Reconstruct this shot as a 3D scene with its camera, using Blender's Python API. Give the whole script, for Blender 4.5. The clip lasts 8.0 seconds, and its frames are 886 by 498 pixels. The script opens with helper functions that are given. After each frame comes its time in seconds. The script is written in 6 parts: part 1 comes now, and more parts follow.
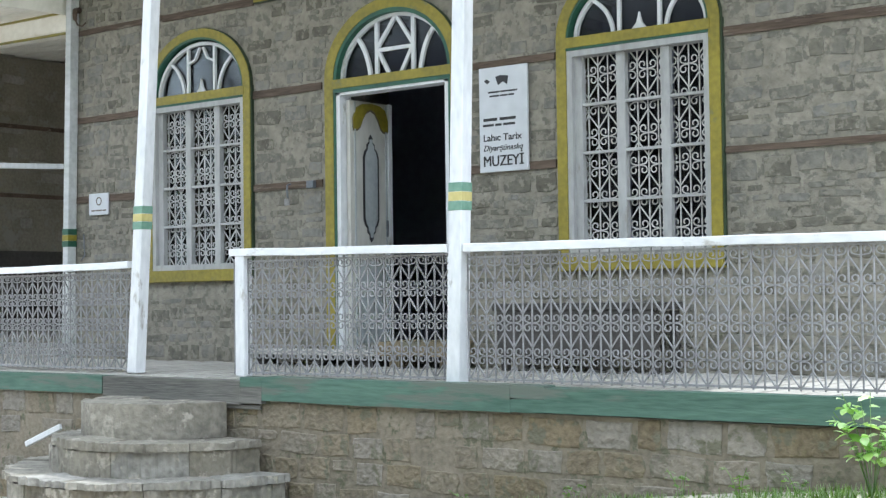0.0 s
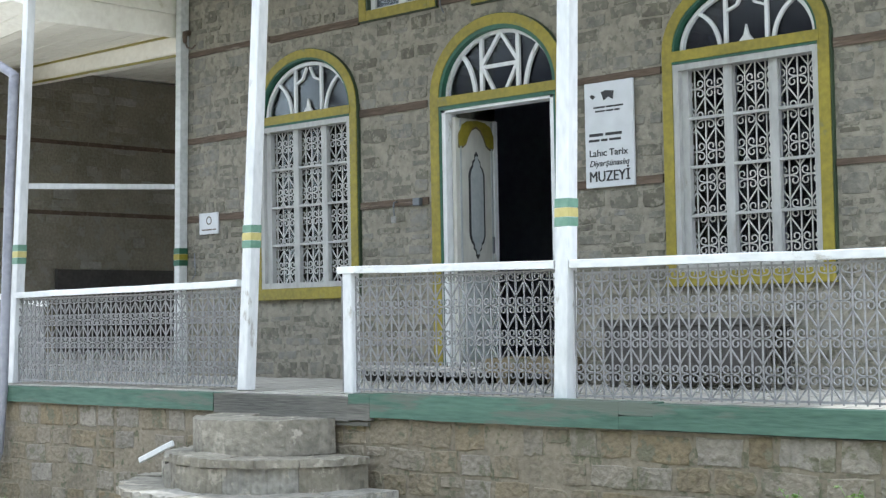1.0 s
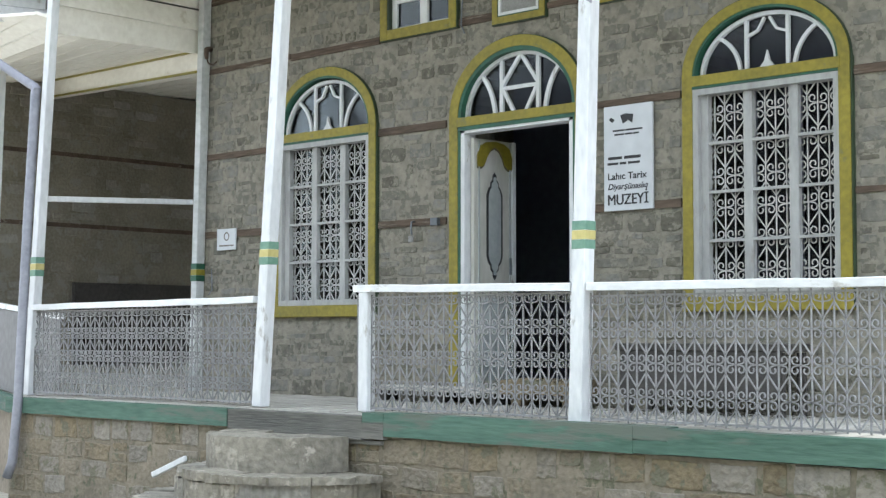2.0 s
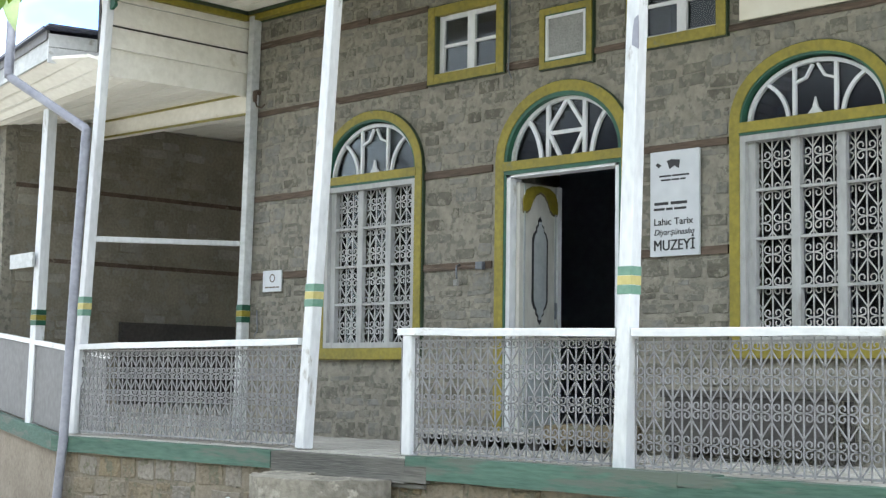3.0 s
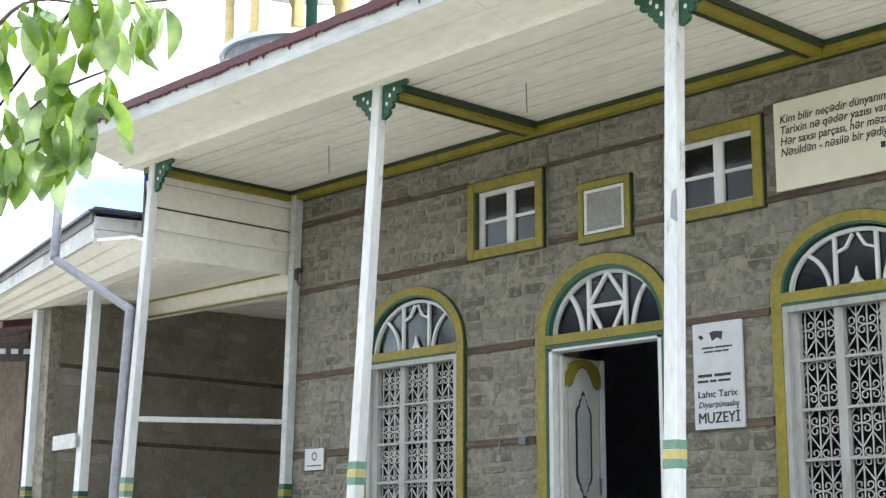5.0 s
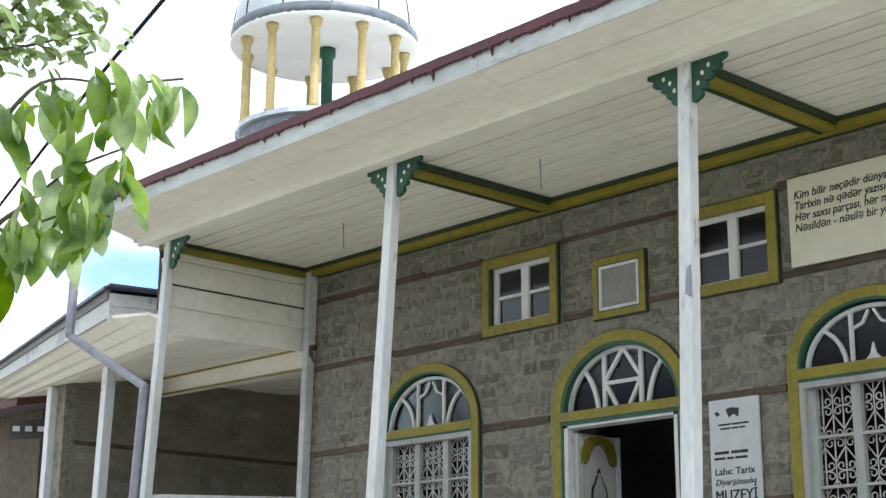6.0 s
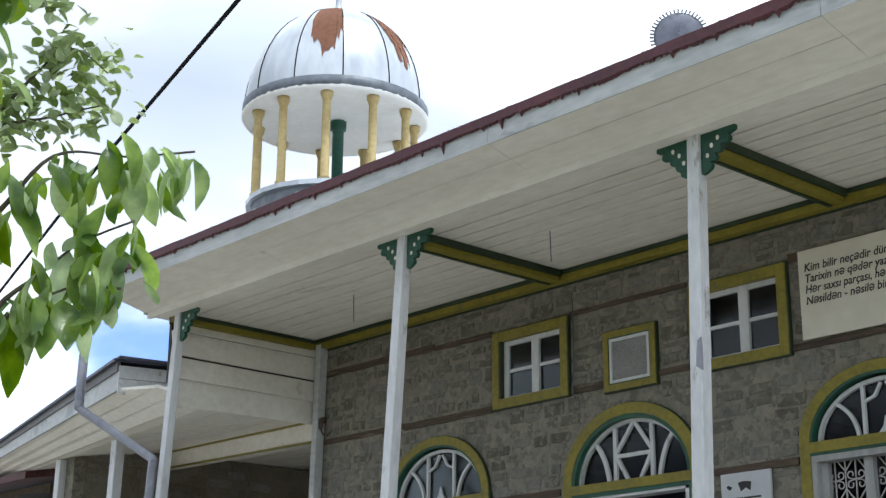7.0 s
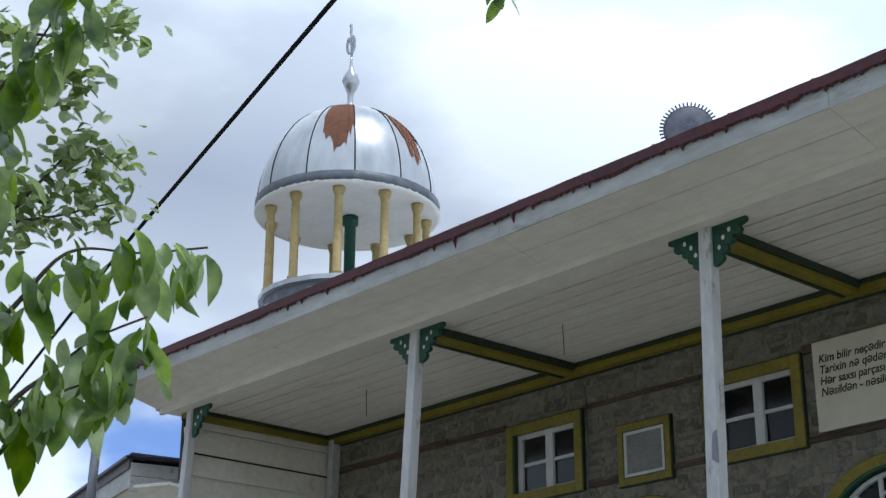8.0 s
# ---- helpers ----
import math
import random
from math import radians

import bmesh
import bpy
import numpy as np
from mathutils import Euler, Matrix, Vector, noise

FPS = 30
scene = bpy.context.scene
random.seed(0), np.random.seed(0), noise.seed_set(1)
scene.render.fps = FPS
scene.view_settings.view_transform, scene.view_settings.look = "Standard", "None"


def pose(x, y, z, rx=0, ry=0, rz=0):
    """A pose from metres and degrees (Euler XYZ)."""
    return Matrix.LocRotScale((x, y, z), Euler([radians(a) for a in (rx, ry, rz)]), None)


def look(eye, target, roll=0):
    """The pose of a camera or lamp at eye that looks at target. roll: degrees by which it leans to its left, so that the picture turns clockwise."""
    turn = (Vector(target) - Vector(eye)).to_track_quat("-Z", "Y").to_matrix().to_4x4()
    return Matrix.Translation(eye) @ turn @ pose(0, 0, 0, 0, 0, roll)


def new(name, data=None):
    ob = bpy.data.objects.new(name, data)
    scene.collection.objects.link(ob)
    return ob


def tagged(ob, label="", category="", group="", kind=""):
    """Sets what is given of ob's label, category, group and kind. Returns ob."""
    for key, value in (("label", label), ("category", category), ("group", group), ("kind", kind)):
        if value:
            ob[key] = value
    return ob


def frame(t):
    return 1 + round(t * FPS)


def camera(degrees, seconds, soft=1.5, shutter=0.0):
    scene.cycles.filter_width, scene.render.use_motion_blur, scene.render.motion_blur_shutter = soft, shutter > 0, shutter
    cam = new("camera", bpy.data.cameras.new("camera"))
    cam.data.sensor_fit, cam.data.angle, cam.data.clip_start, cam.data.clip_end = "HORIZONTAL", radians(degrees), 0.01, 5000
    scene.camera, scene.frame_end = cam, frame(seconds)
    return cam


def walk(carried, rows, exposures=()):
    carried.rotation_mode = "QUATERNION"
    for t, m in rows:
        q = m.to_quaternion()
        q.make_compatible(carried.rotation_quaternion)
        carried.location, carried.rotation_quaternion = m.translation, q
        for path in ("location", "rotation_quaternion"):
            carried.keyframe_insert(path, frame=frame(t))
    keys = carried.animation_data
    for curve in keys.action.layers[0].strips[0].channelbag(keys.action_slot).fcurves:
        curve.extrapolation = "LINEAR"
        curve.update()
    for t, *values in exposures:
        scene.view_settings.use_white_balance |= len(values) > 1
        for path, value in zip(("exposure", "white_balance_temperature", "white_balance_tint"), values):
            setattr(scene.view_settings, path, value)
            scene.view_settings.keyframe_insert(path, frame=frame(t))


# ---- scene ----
cam = camera(33.0, 8.0, soft=1.35)

# ---- the camera's turn: one standpoint, panned left and tilted up ----
EYE = Vector((0.0, -9.0, 0.525))


def aim(yaw, pitch, roll):
    a, b = radians(yaw), radians(pitch)
    ahead = Vector((-math.sin(a) * math.cos(b), math.cos(a) * math.cos(b), math.sin(b)))
    return look(EYE, EYE + ahead, roll)


ROWS = [
    (0.0, aim(38.773, 1.884, -0.76)),
    (0.5, aim(41.396, 2.18, -1.494)),
    (1.0, aim(42.838, 2.585, -1.044)),
    (1.2, aim(42.84, 2.75, -0.74)),
    (2.3, aim(43.82, 3.475, 0.296)),
    (2.5, aim(44.219, 3.626, 0.296)),
    (3.0, aim(45.223, 5.022, 0.787)),
    (3.5, aim(45.743, 6.587, 0.849)),
    (4.0, aim(46.153, 8.141, 0.399)),
    (4.5, aim(46.465, 10.013, 0.493)),
    (4.7, aim(46.67, 10.75, 0.36)),
    (5.8, aim(47.26, 14.02, 0.20)),
    (6.0, aim(47.459, 14.637, 0.227)),
    (6.5, aim(47.792, 15.734, 0.267)),
    (7.0, aim(47.875, 17.401, 0.344)),
    (7.5, aim(48.148, 19.372, -0.102)),
    (8.0, aim(48.385, 20.993, 0.083)),
]
walk(cam, ROWS, exposures=[(0.0, -0.25, 5800, 5), (4.5, -0.26, 6050, 5), (6.0, -0.86, 6050, 5.5), (7.0, -1.42, 5850, 6), (8.0, -2.15, 5600, 6.5)])

# ---- world and sun: high sun from behind the building's other end, broken cloud ----
world = bpy.data.worlds.new("sky")
scene.world = world
world.use_nodes = True
wn, wl = world.node_tree.nodes, world.node_tree.links
SUN_EL, SUN_AZ = 70.0, 76.0
sky = wn.new("ShaderNodeTexSky")
sky.sky_type, sky.sun_disc = "NISHITA", False
sky.sun_elevation, sky.sun_rotation = radians(SUN_EL), radians(SUN_AZ)
sky.dust_density = 0.8
wco = wn.new("ShaderNodeTexCoord")
wmap = wn.new("ShaderNodeMapping")
wmap.inputs["Scale"].default_value = (1.0, 1.0, 2.2)
wmap.inputs["Location"].default_value = (1.9, 0.55, 1.1)
wl.new(wco.outputs["Generated"], wmap.inputs["Vector"])
cloud = wn.new("ShaderNodeTexNoise")
cloud.inputs["Scale"].default_value, cloud.inputs["Detail"].default_value = 3.4, 9.0
wl.new(wmap.outputs["Vector"], cloud.inputs["Vector"])
cover = wn.new("ShaderNodeValToRGB")
cover.color_ramp.elements[0].position, cover.color_ramp.elements[1].position = 0.24, 0.41
cover.color_ramp.elements[0].color = (0.88, 0.88, 0.88, 1)
wl.new(cloud.outputs["Fac"], cover.inputs["Fac"])
shade = wn.new("ShaderNodeTexNoise")
shade.inputs["Scale"].default_value, shade.inputs["Detail"].default_value = 3.4, 8.0
wl.new(wmap.outputs["Vector"], shade.inputs["Vector"])
grey = wn.new("ShaderNodeValToRGB")
grey.color_ramp.elements[0].position, grey.color_ramp.elements[1].position = 0.42, 0.57
grey.color_ramp.elements[0].color, grey.color_ramp.elements[1].color = (16.2, 16.9, 18.4, 1), (23.0, 23.3, 23.9, 1)
wl.new(shade.outputs["Fac"], grey.inputs["Fac"])
wmix = wn.new("ShaderNodeMix")
wmix.data_type = "RGBA"
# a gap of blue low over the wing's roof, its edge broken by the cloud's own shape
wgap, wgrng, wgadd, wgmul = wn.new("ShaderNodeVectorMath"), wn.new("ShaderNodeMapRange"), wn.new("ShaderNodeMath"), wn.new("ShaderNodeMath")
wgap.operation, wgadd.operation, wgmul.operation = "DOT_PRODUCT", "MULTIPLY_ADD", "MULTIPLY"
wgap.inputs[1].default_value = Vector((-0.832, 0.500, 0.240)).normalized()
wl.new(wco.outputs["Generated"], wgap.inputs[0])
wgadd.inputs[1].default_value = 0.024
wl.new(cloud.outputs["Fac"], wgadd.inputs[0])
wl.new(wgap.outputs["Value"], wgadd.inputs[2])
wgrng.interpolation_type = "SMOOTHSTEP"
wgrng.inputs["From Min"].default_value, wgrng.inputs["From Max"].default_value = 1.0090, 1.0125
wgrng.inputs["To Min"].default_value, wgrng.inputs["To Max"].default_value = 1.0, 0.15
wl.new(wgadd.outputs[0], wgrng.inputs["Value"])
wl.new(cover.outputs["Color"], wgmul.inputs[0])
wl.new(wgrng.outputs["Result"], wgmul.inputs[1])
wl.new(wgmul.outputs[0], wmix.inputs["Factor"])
haze = wn.new("ShaderNodeVectorMath")
haze.operation = "MULTIPLY"
haze.inputs[1].default_value = (2.9, 4.7, 8.0)
wl.new(sky.outputs["Color"], haze.inputs[0])
wl.new(haze.outputs["Vector"], wmix.inputs["A"])
# clouds towards the sun are brighter
wdot = wn.new("ShaderNodeVectorMath")
wdot.operation = "DOT_PRODUCT"
wdot.inputs[1].default_value = (math.cos(radians(SUN_EL)) * math.sin(radians(SUN_AZ)), math.cos(radians(SUN_EL)) * math.cos(radians(SUN_AZ)), math.sin(radians(SUN_EL)))
wl.new(wco.outputs["Generated"], wdot.inputs[0])
wrng = wn.new("ShaderNodeMapRange")
wrng.inputs["From Min"].default_value, wrng.inputs["From Max"].default_value = 0.05, 0.45
wrng.inputs["To Min"].default_value, wrng.inputs["To Max"].default_value = 0.62, 2.5
wl.new(wdot.outputs["Value"], wrng.inputs["Value"])
wmul = wn.new("ShaderNodeVectorMath")
wmul.operation = "SCALE"
wl.new(grey.outputs["Color"], wmul.inputs[0])
# and the haze brightens towards the horizon
wsep, whor, wmax = wn.new("ShaderNodeSeparateXYZ"), wn.new("ShaderNodeMapRange"), wn.new("ShaderNodeMath")
wl.new(wco.outputs["Generated"], wsep.inputs[0])
whor.inputs["From Min"].default_value, whor.inputs["From Max"].default_value = 0.12, 0.52
whor.inputs["To Min"].default_value, whor.inputs["To Max"].default_value = 2.2, 0.6
wl.new(wsep.outputs["Z"], whor.inputs["Value"])
wmax.operation = "MAXIMUM"
wl.new(wrng.outputs["Result"], wmax.inputs[0])
wl.new(whor.outputs["Result"], wmax.inputs[1])
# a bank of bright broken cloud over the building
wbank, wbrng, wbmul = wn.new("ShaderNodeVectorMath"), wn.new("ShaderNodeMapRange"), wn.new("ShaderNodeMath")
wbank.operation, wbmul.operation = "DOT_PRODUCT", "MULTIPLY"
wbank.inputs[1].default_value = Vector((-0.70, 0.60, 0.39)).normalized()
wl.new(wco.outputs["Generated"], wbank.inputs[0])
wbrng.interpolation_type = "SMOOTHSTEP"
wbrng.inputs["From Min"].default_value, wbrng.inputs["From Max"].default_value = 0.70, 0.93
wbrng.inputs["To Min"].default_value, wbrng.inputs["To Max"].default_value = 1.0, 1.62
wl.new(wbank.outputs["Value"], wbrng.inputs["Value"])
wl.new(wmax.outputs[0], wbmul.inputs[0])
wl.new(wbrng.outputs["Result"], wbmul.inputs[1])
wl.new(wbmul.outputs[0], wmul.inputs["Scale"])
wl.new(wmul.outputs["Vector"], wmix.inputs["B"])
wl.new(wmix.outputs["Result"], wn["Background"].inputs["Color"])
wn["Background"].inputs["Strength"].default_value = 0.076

sun = new("sun", bpy.data.lights.new("sun", "SUN"))
sun.data.energy, sun.data.angle, sun.data.color = 5.0, radians(0.6), (1.0, 0.95, 0.87)
to_sun = Vector((math.cos(radians(SUN_EL)) * math.sin(radians(SUN_AZ)), math.cos(radians(SUN_EL)) * math.cos(radians(SUN_AZ)), math.sin(radians(SUN_EL))))
sun.matrix_world = look(to_sun * 60, (0, 0, 0))


# ---- materials ----
def material(name, dark, light, rough=0.8, metal=0.0, grain=30.0, blotch=2.5, bump=0.3, depth=0.01, piece=0.0, stain=None, stain_at=0.62, stretch=(1, 1, 1), gloss=0.5):
    """Grain and blotches between two colours; piece: lightness spread from piece to piece; stain: colour of patches."""
    m = bpy.data.materials.new(name)
    m.use_nodes = True
    n, l = m.node_tree.nodes, m.node_tree.links
    b = n["Principled BSDF"]
    b.inputs["Metallic"].default_value = metal
    b.inputs["Specular IOR Level"].default_value = gloss
    co, mp = n.new("ShaderNodeTexCoord"), n.new("ShaderNodeMapping")
    mp.inputs["Scale"].default_value = stretch
    geo = n.new("ShaderNodeNewGeometry")
    l.new(geo.outputs["Position"], mp.inputs["Vector"])
    fine, wide = n.new("ShaderNodeTexNoise"), n.new("ShaderNodeTexNoise")
    fine.inputs["Scale"].default_value, fine.inputs["Detail"].default_value = grain, 6
    wide.inputs["Scale"].default_value, wide.inputs["Detail"].default_value = blotch, 5
    for t in (fine, wide):
        l.new(mp.outputs["Vector"], t.inputs["Vector"])
    add = n.new("ShaderNodeMath")
    add.operation = "ADD"
    l.new(fine.outputs["Fac"], add.inputs[0])
    l.new(wide.outputs["Fac"], add.inputs[1])
    half = n.new("ShaderNodeMapRange")
    half.inputs["From Min"].default_value, half.inputs["From Max"].default_value = 0.72, 1.28
    l.new(add.outputs[0], half.inputs["Value"])
    mix = n.new("ShaderNodeMix")
    mix.data_type = "RGBA"
    mix.inputs["A"].default_value, mix.inputs["B"].default_value = (*dark, 1), (*light, 1)
    l.new(half.outputs["Result"], mix.inputs["Factor"])
    out = mix.outputs["Result"]
    if piece:
        info = n.new("ShaderNodeObjectInfo")
        both = n.new("ShaderNodeMath")
        both.operation = "ADD"
        l.new(info.outputs["Random"], both.inputs[0])
        l.new(geo.outputs["Random Per Island"], both.inputs[1])
        wrap = n.new("ShaderNodeMath")
        wrap.operation = "FRACT"
        l.new(both.outputs[0], wrap.inputs[0])
        rng = n.new("ShaderNodeMapRange")
        rng.inputs["To Min"].default_value, rng.inputs["To Max"].default_value = 1 - piece, 1 + piece * 0.6
        l.new(wrap.outputs[0], rng.inputs["Value"])
        hsv = n.new("ShaderNodeHueSaturation")
        l.new(rng.outputs["Result"], hsv.inputs["Value"])
        sat = n.new("ShaderNodeMapRange")
        sat.inputs["To Min"].default_value, sat.inputs["To Max"].default_value = 1.5, 0.6
        l.new(wrap.outputs[0], sat.inputs["Value"])
        l.new(sat.outputs["Result"], hsv.inputs["Saturation"])
        l.new(out, hsv.inputs["Color"])
        out = hsv.outputs["Color"]
    if stain:
        spots = n.new("ShaderNodeTexNoise")
        spots.inputs["Scale"].default_value, spots.inputs["Detail"].default_value = blotch * 2.2, 8
        spots.inputs["Roughness"].default_value = 0.65
        l.new(mp.outputs["Vector"], spots.inputs["Vector"])
        edge = n.new("ShaderNodeMapRange")
        edge.inputs["From Min"].default_value, edge.inputs["From Max"].default_value = stain_at, stain_at + 0.06
        l.new(spots.outputs["Fac"], edge.inputs["Value"])
        over = n.new("ShaderNodeMix")
        over.data_type = "RGBA"
        over.inputs["B"].default_value = (*stain, 1)
        l.new(edge.outputs["Result"], over.inputs["Factor"])
        l.new(out, over.inputs["A"])
        out = over.outputs["Result"]
    l.new(out, b.inputs["Base Color"])
    rr = n.new("ShaderNodeMapRange")
    rr.inputs["To Min"].default_value, rr.inputs["To Max"].default_value = max(0.02, rough - 0.12), min(1, rough + 0.12)
    l.new(wide.outputs["Fac"], rr.inputs["Value"])
    l.new(rr.outputs["Result"], b.inputs["Roughness"])
    if bump:
        bp = n.new("ShaderNodeBump")
        bp.inputs["Strength"].default_value, bp.inputs["Distance"].default_value = bump, depth
        l.new(add.outputs[0], bp.inputs["Height"])
        l.new(bp.outputs["Normal"], b.inputs["Normal"])
    return m


M = {}
M["stone"] = material("wall_stone", (0.116, 0.111, 0.095), (0.205, 0.195, 0.166), 0.92, grain=17, blotch=5, bump=1.0, depth=0.022, piece=0.28, stain=(0.212, 0.198, 0.163), stain_at=0.51)
M["mortar"] = material("mortar", (0.182, 0.169, 0.138), (0.278, 0.260, 0.214), 0.95, grain=18, blotch=5, bump=1.0, depth=0.022, stain=(0.150, 0.142, 0.119), stain_at=0.52)
M["base_stone"] = material("base_stone", (0.140, 0.121, 0.092), (0.245, 0.213, 0.164), 0.92, grain=24, blotch=3, bump=1.0, depth=0.025, piece=0.14, stain=(0.135, 0.128, 0.09), stain_at=0.54)
M["base_mortar"] = material("base_mortar", (0.135, 0.117, 0.088), (0.235, 0.204, 0.157), 0.95, grain=26, blotch=4, bump=0.9, depth=0.015, stain=(0.10, 0.102, 0.065), stain_at=0.56)
M["tie"] = material("timber_tie", (0.045, 0.031, 0.022), (0.135, 0.098, 0.072), 0.88, grain=22, blotch=2, bump=0.7, stretch=(0.3, 3, 3), stain=(0.20, 0.175, 0.14), stain_at=0.60)
M["white"] = material("white_paint", (0.53, 0.545, 0.565), (0.70, 0.71, 0.73), 0.55, grain=25, blotch=3, bump=0.18, stain=(0.35, 0.34, 0.32), stain_at=0.62, stretch=(1, 1, 0.35))
# white window paint with grey stains, darkened for the porch shade it stands in
M["win_white_shaded"] = material("aged_shaded_window_paint", (0.28, 0.285, 0.28), (0.41, 0.415, 0.41), 0.55, grain=25, blotch=3, bump=0.18, stain=(0.28, 0.27, 0.255), stain_at=0.61, stretch=(1, 1, 0.35))
M["rail_white"] = material("white_rail_paint", (0.58, 0.59, 0.605), (0.75, 0.755, 0.77), 0.5, grain=25, blotch=3, bump=0.2, stain=(0.38, 0.365, 0.34), stain_at=0.61, stretch=(0.4, 1, 1))
M["cream"] = material("cream_board_paint", (0.70, 0.67, 0.60), (0.84, 0.815, 0.745), 0.6, grain=18, blotch=1.6, bump=0.15, stretch=(0.35, 1, 1), stain=(0.60, 0.56, 0.47), stain_at=0.64)
M["fascia"] = material("fascia_paint", (0.37, 0.385, 0.385), (0.56, 0.575, 0.575), 0.6, grain=20, blotch=1.5, bump=0.2, stretch=(0.3, 1, 1), stain=(0.30, 0.315, 0.32), stain_at=0.58)
M["yellow"] = material("ochre_paint", (0.165, 0.137, 0.013), (0.275, 0.228, 0.024), 0.55, grain=25, blotch=3, bump=0.2, stain=(0.16, 0.15, 0.055), stain_at=0.62)
M["green"] = material("green_paint", (0.010, 0.056, 0.034), (0.022, 0.102, 0.062), 0.5, grain=25, blotch=3, bump=0.2)
# the green again, with the shade under ceiling and boards put into its colour
M["green_shaded"] = material("shaded_green_paint", (0.014, 0.027, 0.012), (0.030, 0.052, 0.024), 0.55, grain=25, blotch=3, bump=0.2)
M["band_green"] = material("band_green_paint", (0.11, 0.22, 0.165), (0.18, 0.31, 0.24), 0.55, grain=25, blotch=4, bump=0.15)
M["band_yellow"] = material("band_yellow_paint", (0.42, 0.36, 0.13), (0.55, 0.48, 0.20), 0.55, grain=25, blotch=4, bump=0.15)
M["beam_green"] = material("worn_green_beam", (0.036, 0.082, 0.060), (0.086, 0.158, 0.122), 0.75, grain=24, blotch=1.6, bump=0.6, stretch=(0.25, 1, 2), stain=(0.105, 0.125, 0.105), stain_at=0.54)
M["bare_wood"] = material("weathered_wood", (0.060, 0.060, 0.054), (0.165, 0.160, 0.145), 0.85, grain=26, blotch=2.4, bump=0.8, stretch=(0.2, 1, 4))
M["floor"] = material("porch_floor", (0.32, 0.305, 0.28), (0.50, 0.48, 0.445), 0.85, grain=24, blotch=2, bump=0.35, stretch=(2, 0.3, 1))
M["grille"] = material("grey_iron_paint", (0.185, 0.184, 0.19), (0.29, 0.288, 0.296), 0.6, grain=40, blotch=5, bump=0.1)
M["sheet"] = material("dull_grey_sheet", (0.10, 0.098, 0.10), (0.165, 0.162, 0.164), 0.6, grain=14, blotch=2, bump=0.1)
M["tan_render"] = material("tan_render", (0.20, 0.168, 0.128), (0.30, 0.258, 0.205), 0.95, grain=22, blotch=2.2, bump=0.6, stain=(0.15, 0.14, 0.10), stain_at=0.6)
M["win_grille"] = material("white_iron_paint", (0.36, 0.36, 0.355), (0.50, 0.50, 0.49), 0.5, grain=40, blotch=5, bump=0.1)
M["maroon"] = material("maroon_sheet", (0.055, 0.012, 0.018), (0.11, 0.03, 0.038), 0.5, grain=20, blotch=2, bump=0.2, stain=(0.20, 0.13, 0.12), stain_at=0.68)
M["roof"] = material("rusty_roof_sheet", (0.07, 0.02, 0.024), (0.13, 0.045, 0.045), 0.55, grain=20, blotch=1.5, bump=0.2)
# unseen roof top, made pale to reflect sun up under the dome
M["roof_bounce"] = material("bounce_roof_sheet", (0.58, 0.59, 0.60), (0.72, 0.73, 0.74), 0.5, grain=15, blotch=1.5, bump=0.15)
M["tin"] = material("dome_sheet_metal", (0.46, 0.48, 0.51), (0.64, 0.66, 0.68), 0.34, metal=0.85, grain=10, blotch=1.8, bump=0.12, stretch=(1, 1, 0.3))
M["tin_dark"] = material("dull_sheet_metal", (0.10, 0.11, 0.13), (0.20, 0.215, 0.24), 0.5, metal=0.4, grain=12, blotch=2, bump=0.2)
M["rust"] = material("orange_primer", (0.36, 0.165, 0.095), (0.48, 0.245, 0.155), 0.85, grain=20, blotch=3, bump=0.2)
M["column"] = material("ochre_column_paint", (0.36, 0.265, 0.10), (0.52, 0.405, 0.18), 0.6, grain=25, blotch=4, bump=0.2)
M["pipe"] = material("galvanised_pipe", (0.20, 0.205, 0.25), (0.31, 0.315, 0.365), 0.5, metal=0.1, grain=20, blotch=3, bump=0.1)
M["dark"] = material("dark_room_plaster", (0.24, 0.245, 0.32), (0.34, 0.35, 0.43), 0.9, grain=10, blotch=1, bump=0.1)
M["board"] = material("white_sign_board", (0.48, 0.50, 0.53), (0.56, 0.58, 0.61), 0.4, grain=10, blotch=1.5, bump=0.0)
M["ink"] = material("black_ink", (0.012, 0.012, 0.014), (0.022, 0.022, 0.025), 0.5, grain=20, blotch=4, bump=0.0)
M["ink_soft"] = material("brown_ink", (0.10, 0.08, 0.06), (0.14, 0.11, 0.085), 0.6, grain=20, blotch=4, bump=0.0)
M["banner"] = material("cream_banner", (0.62, 0.58, 0.48), (0.70, 0.665, 0.57), 0.6, grain=8, blotch=1.2, bump=0.05)
M["plaque"] = material("carved_grey_stone", (0.20, 0.20, 0.195), (0.32, 0.32, 0.31), 0.8, grain=60, blotch=6, bump=0.7)
M["ground"] = material("dusty_ground", (0.29, 0.268, 0.226), (0.46, 0.43, 0.375), 0.95, grain=14, blotch=0.8, bump=0.8, depth=0.03, stain=(0.10, 0.14, 0.05), stain_at=0.62)
M["step"] = material("worn_step_stone", (0.15, 0.14, 0.12), (0.31, 0.29, 0.25), 0.92, grain=20, blotch=3.0, bump=1.0, depth=0.02, piece=0.22, stain=(0.36, 0.33, 0.28), stain_at=0.56)
M["black"] = material("black_cable", (0.010, 0.010, 0.012), (0.02, 0.02, 0.022), 0.8, grain=20, blotch=4, bump=0.0, gloss=0.1)
M["bark"] = material("bark", (0.06, 0.05, 0.04), (0.15, 0.125, 0.10), 0.9, grain=30, blotch=4, bump=0.6)
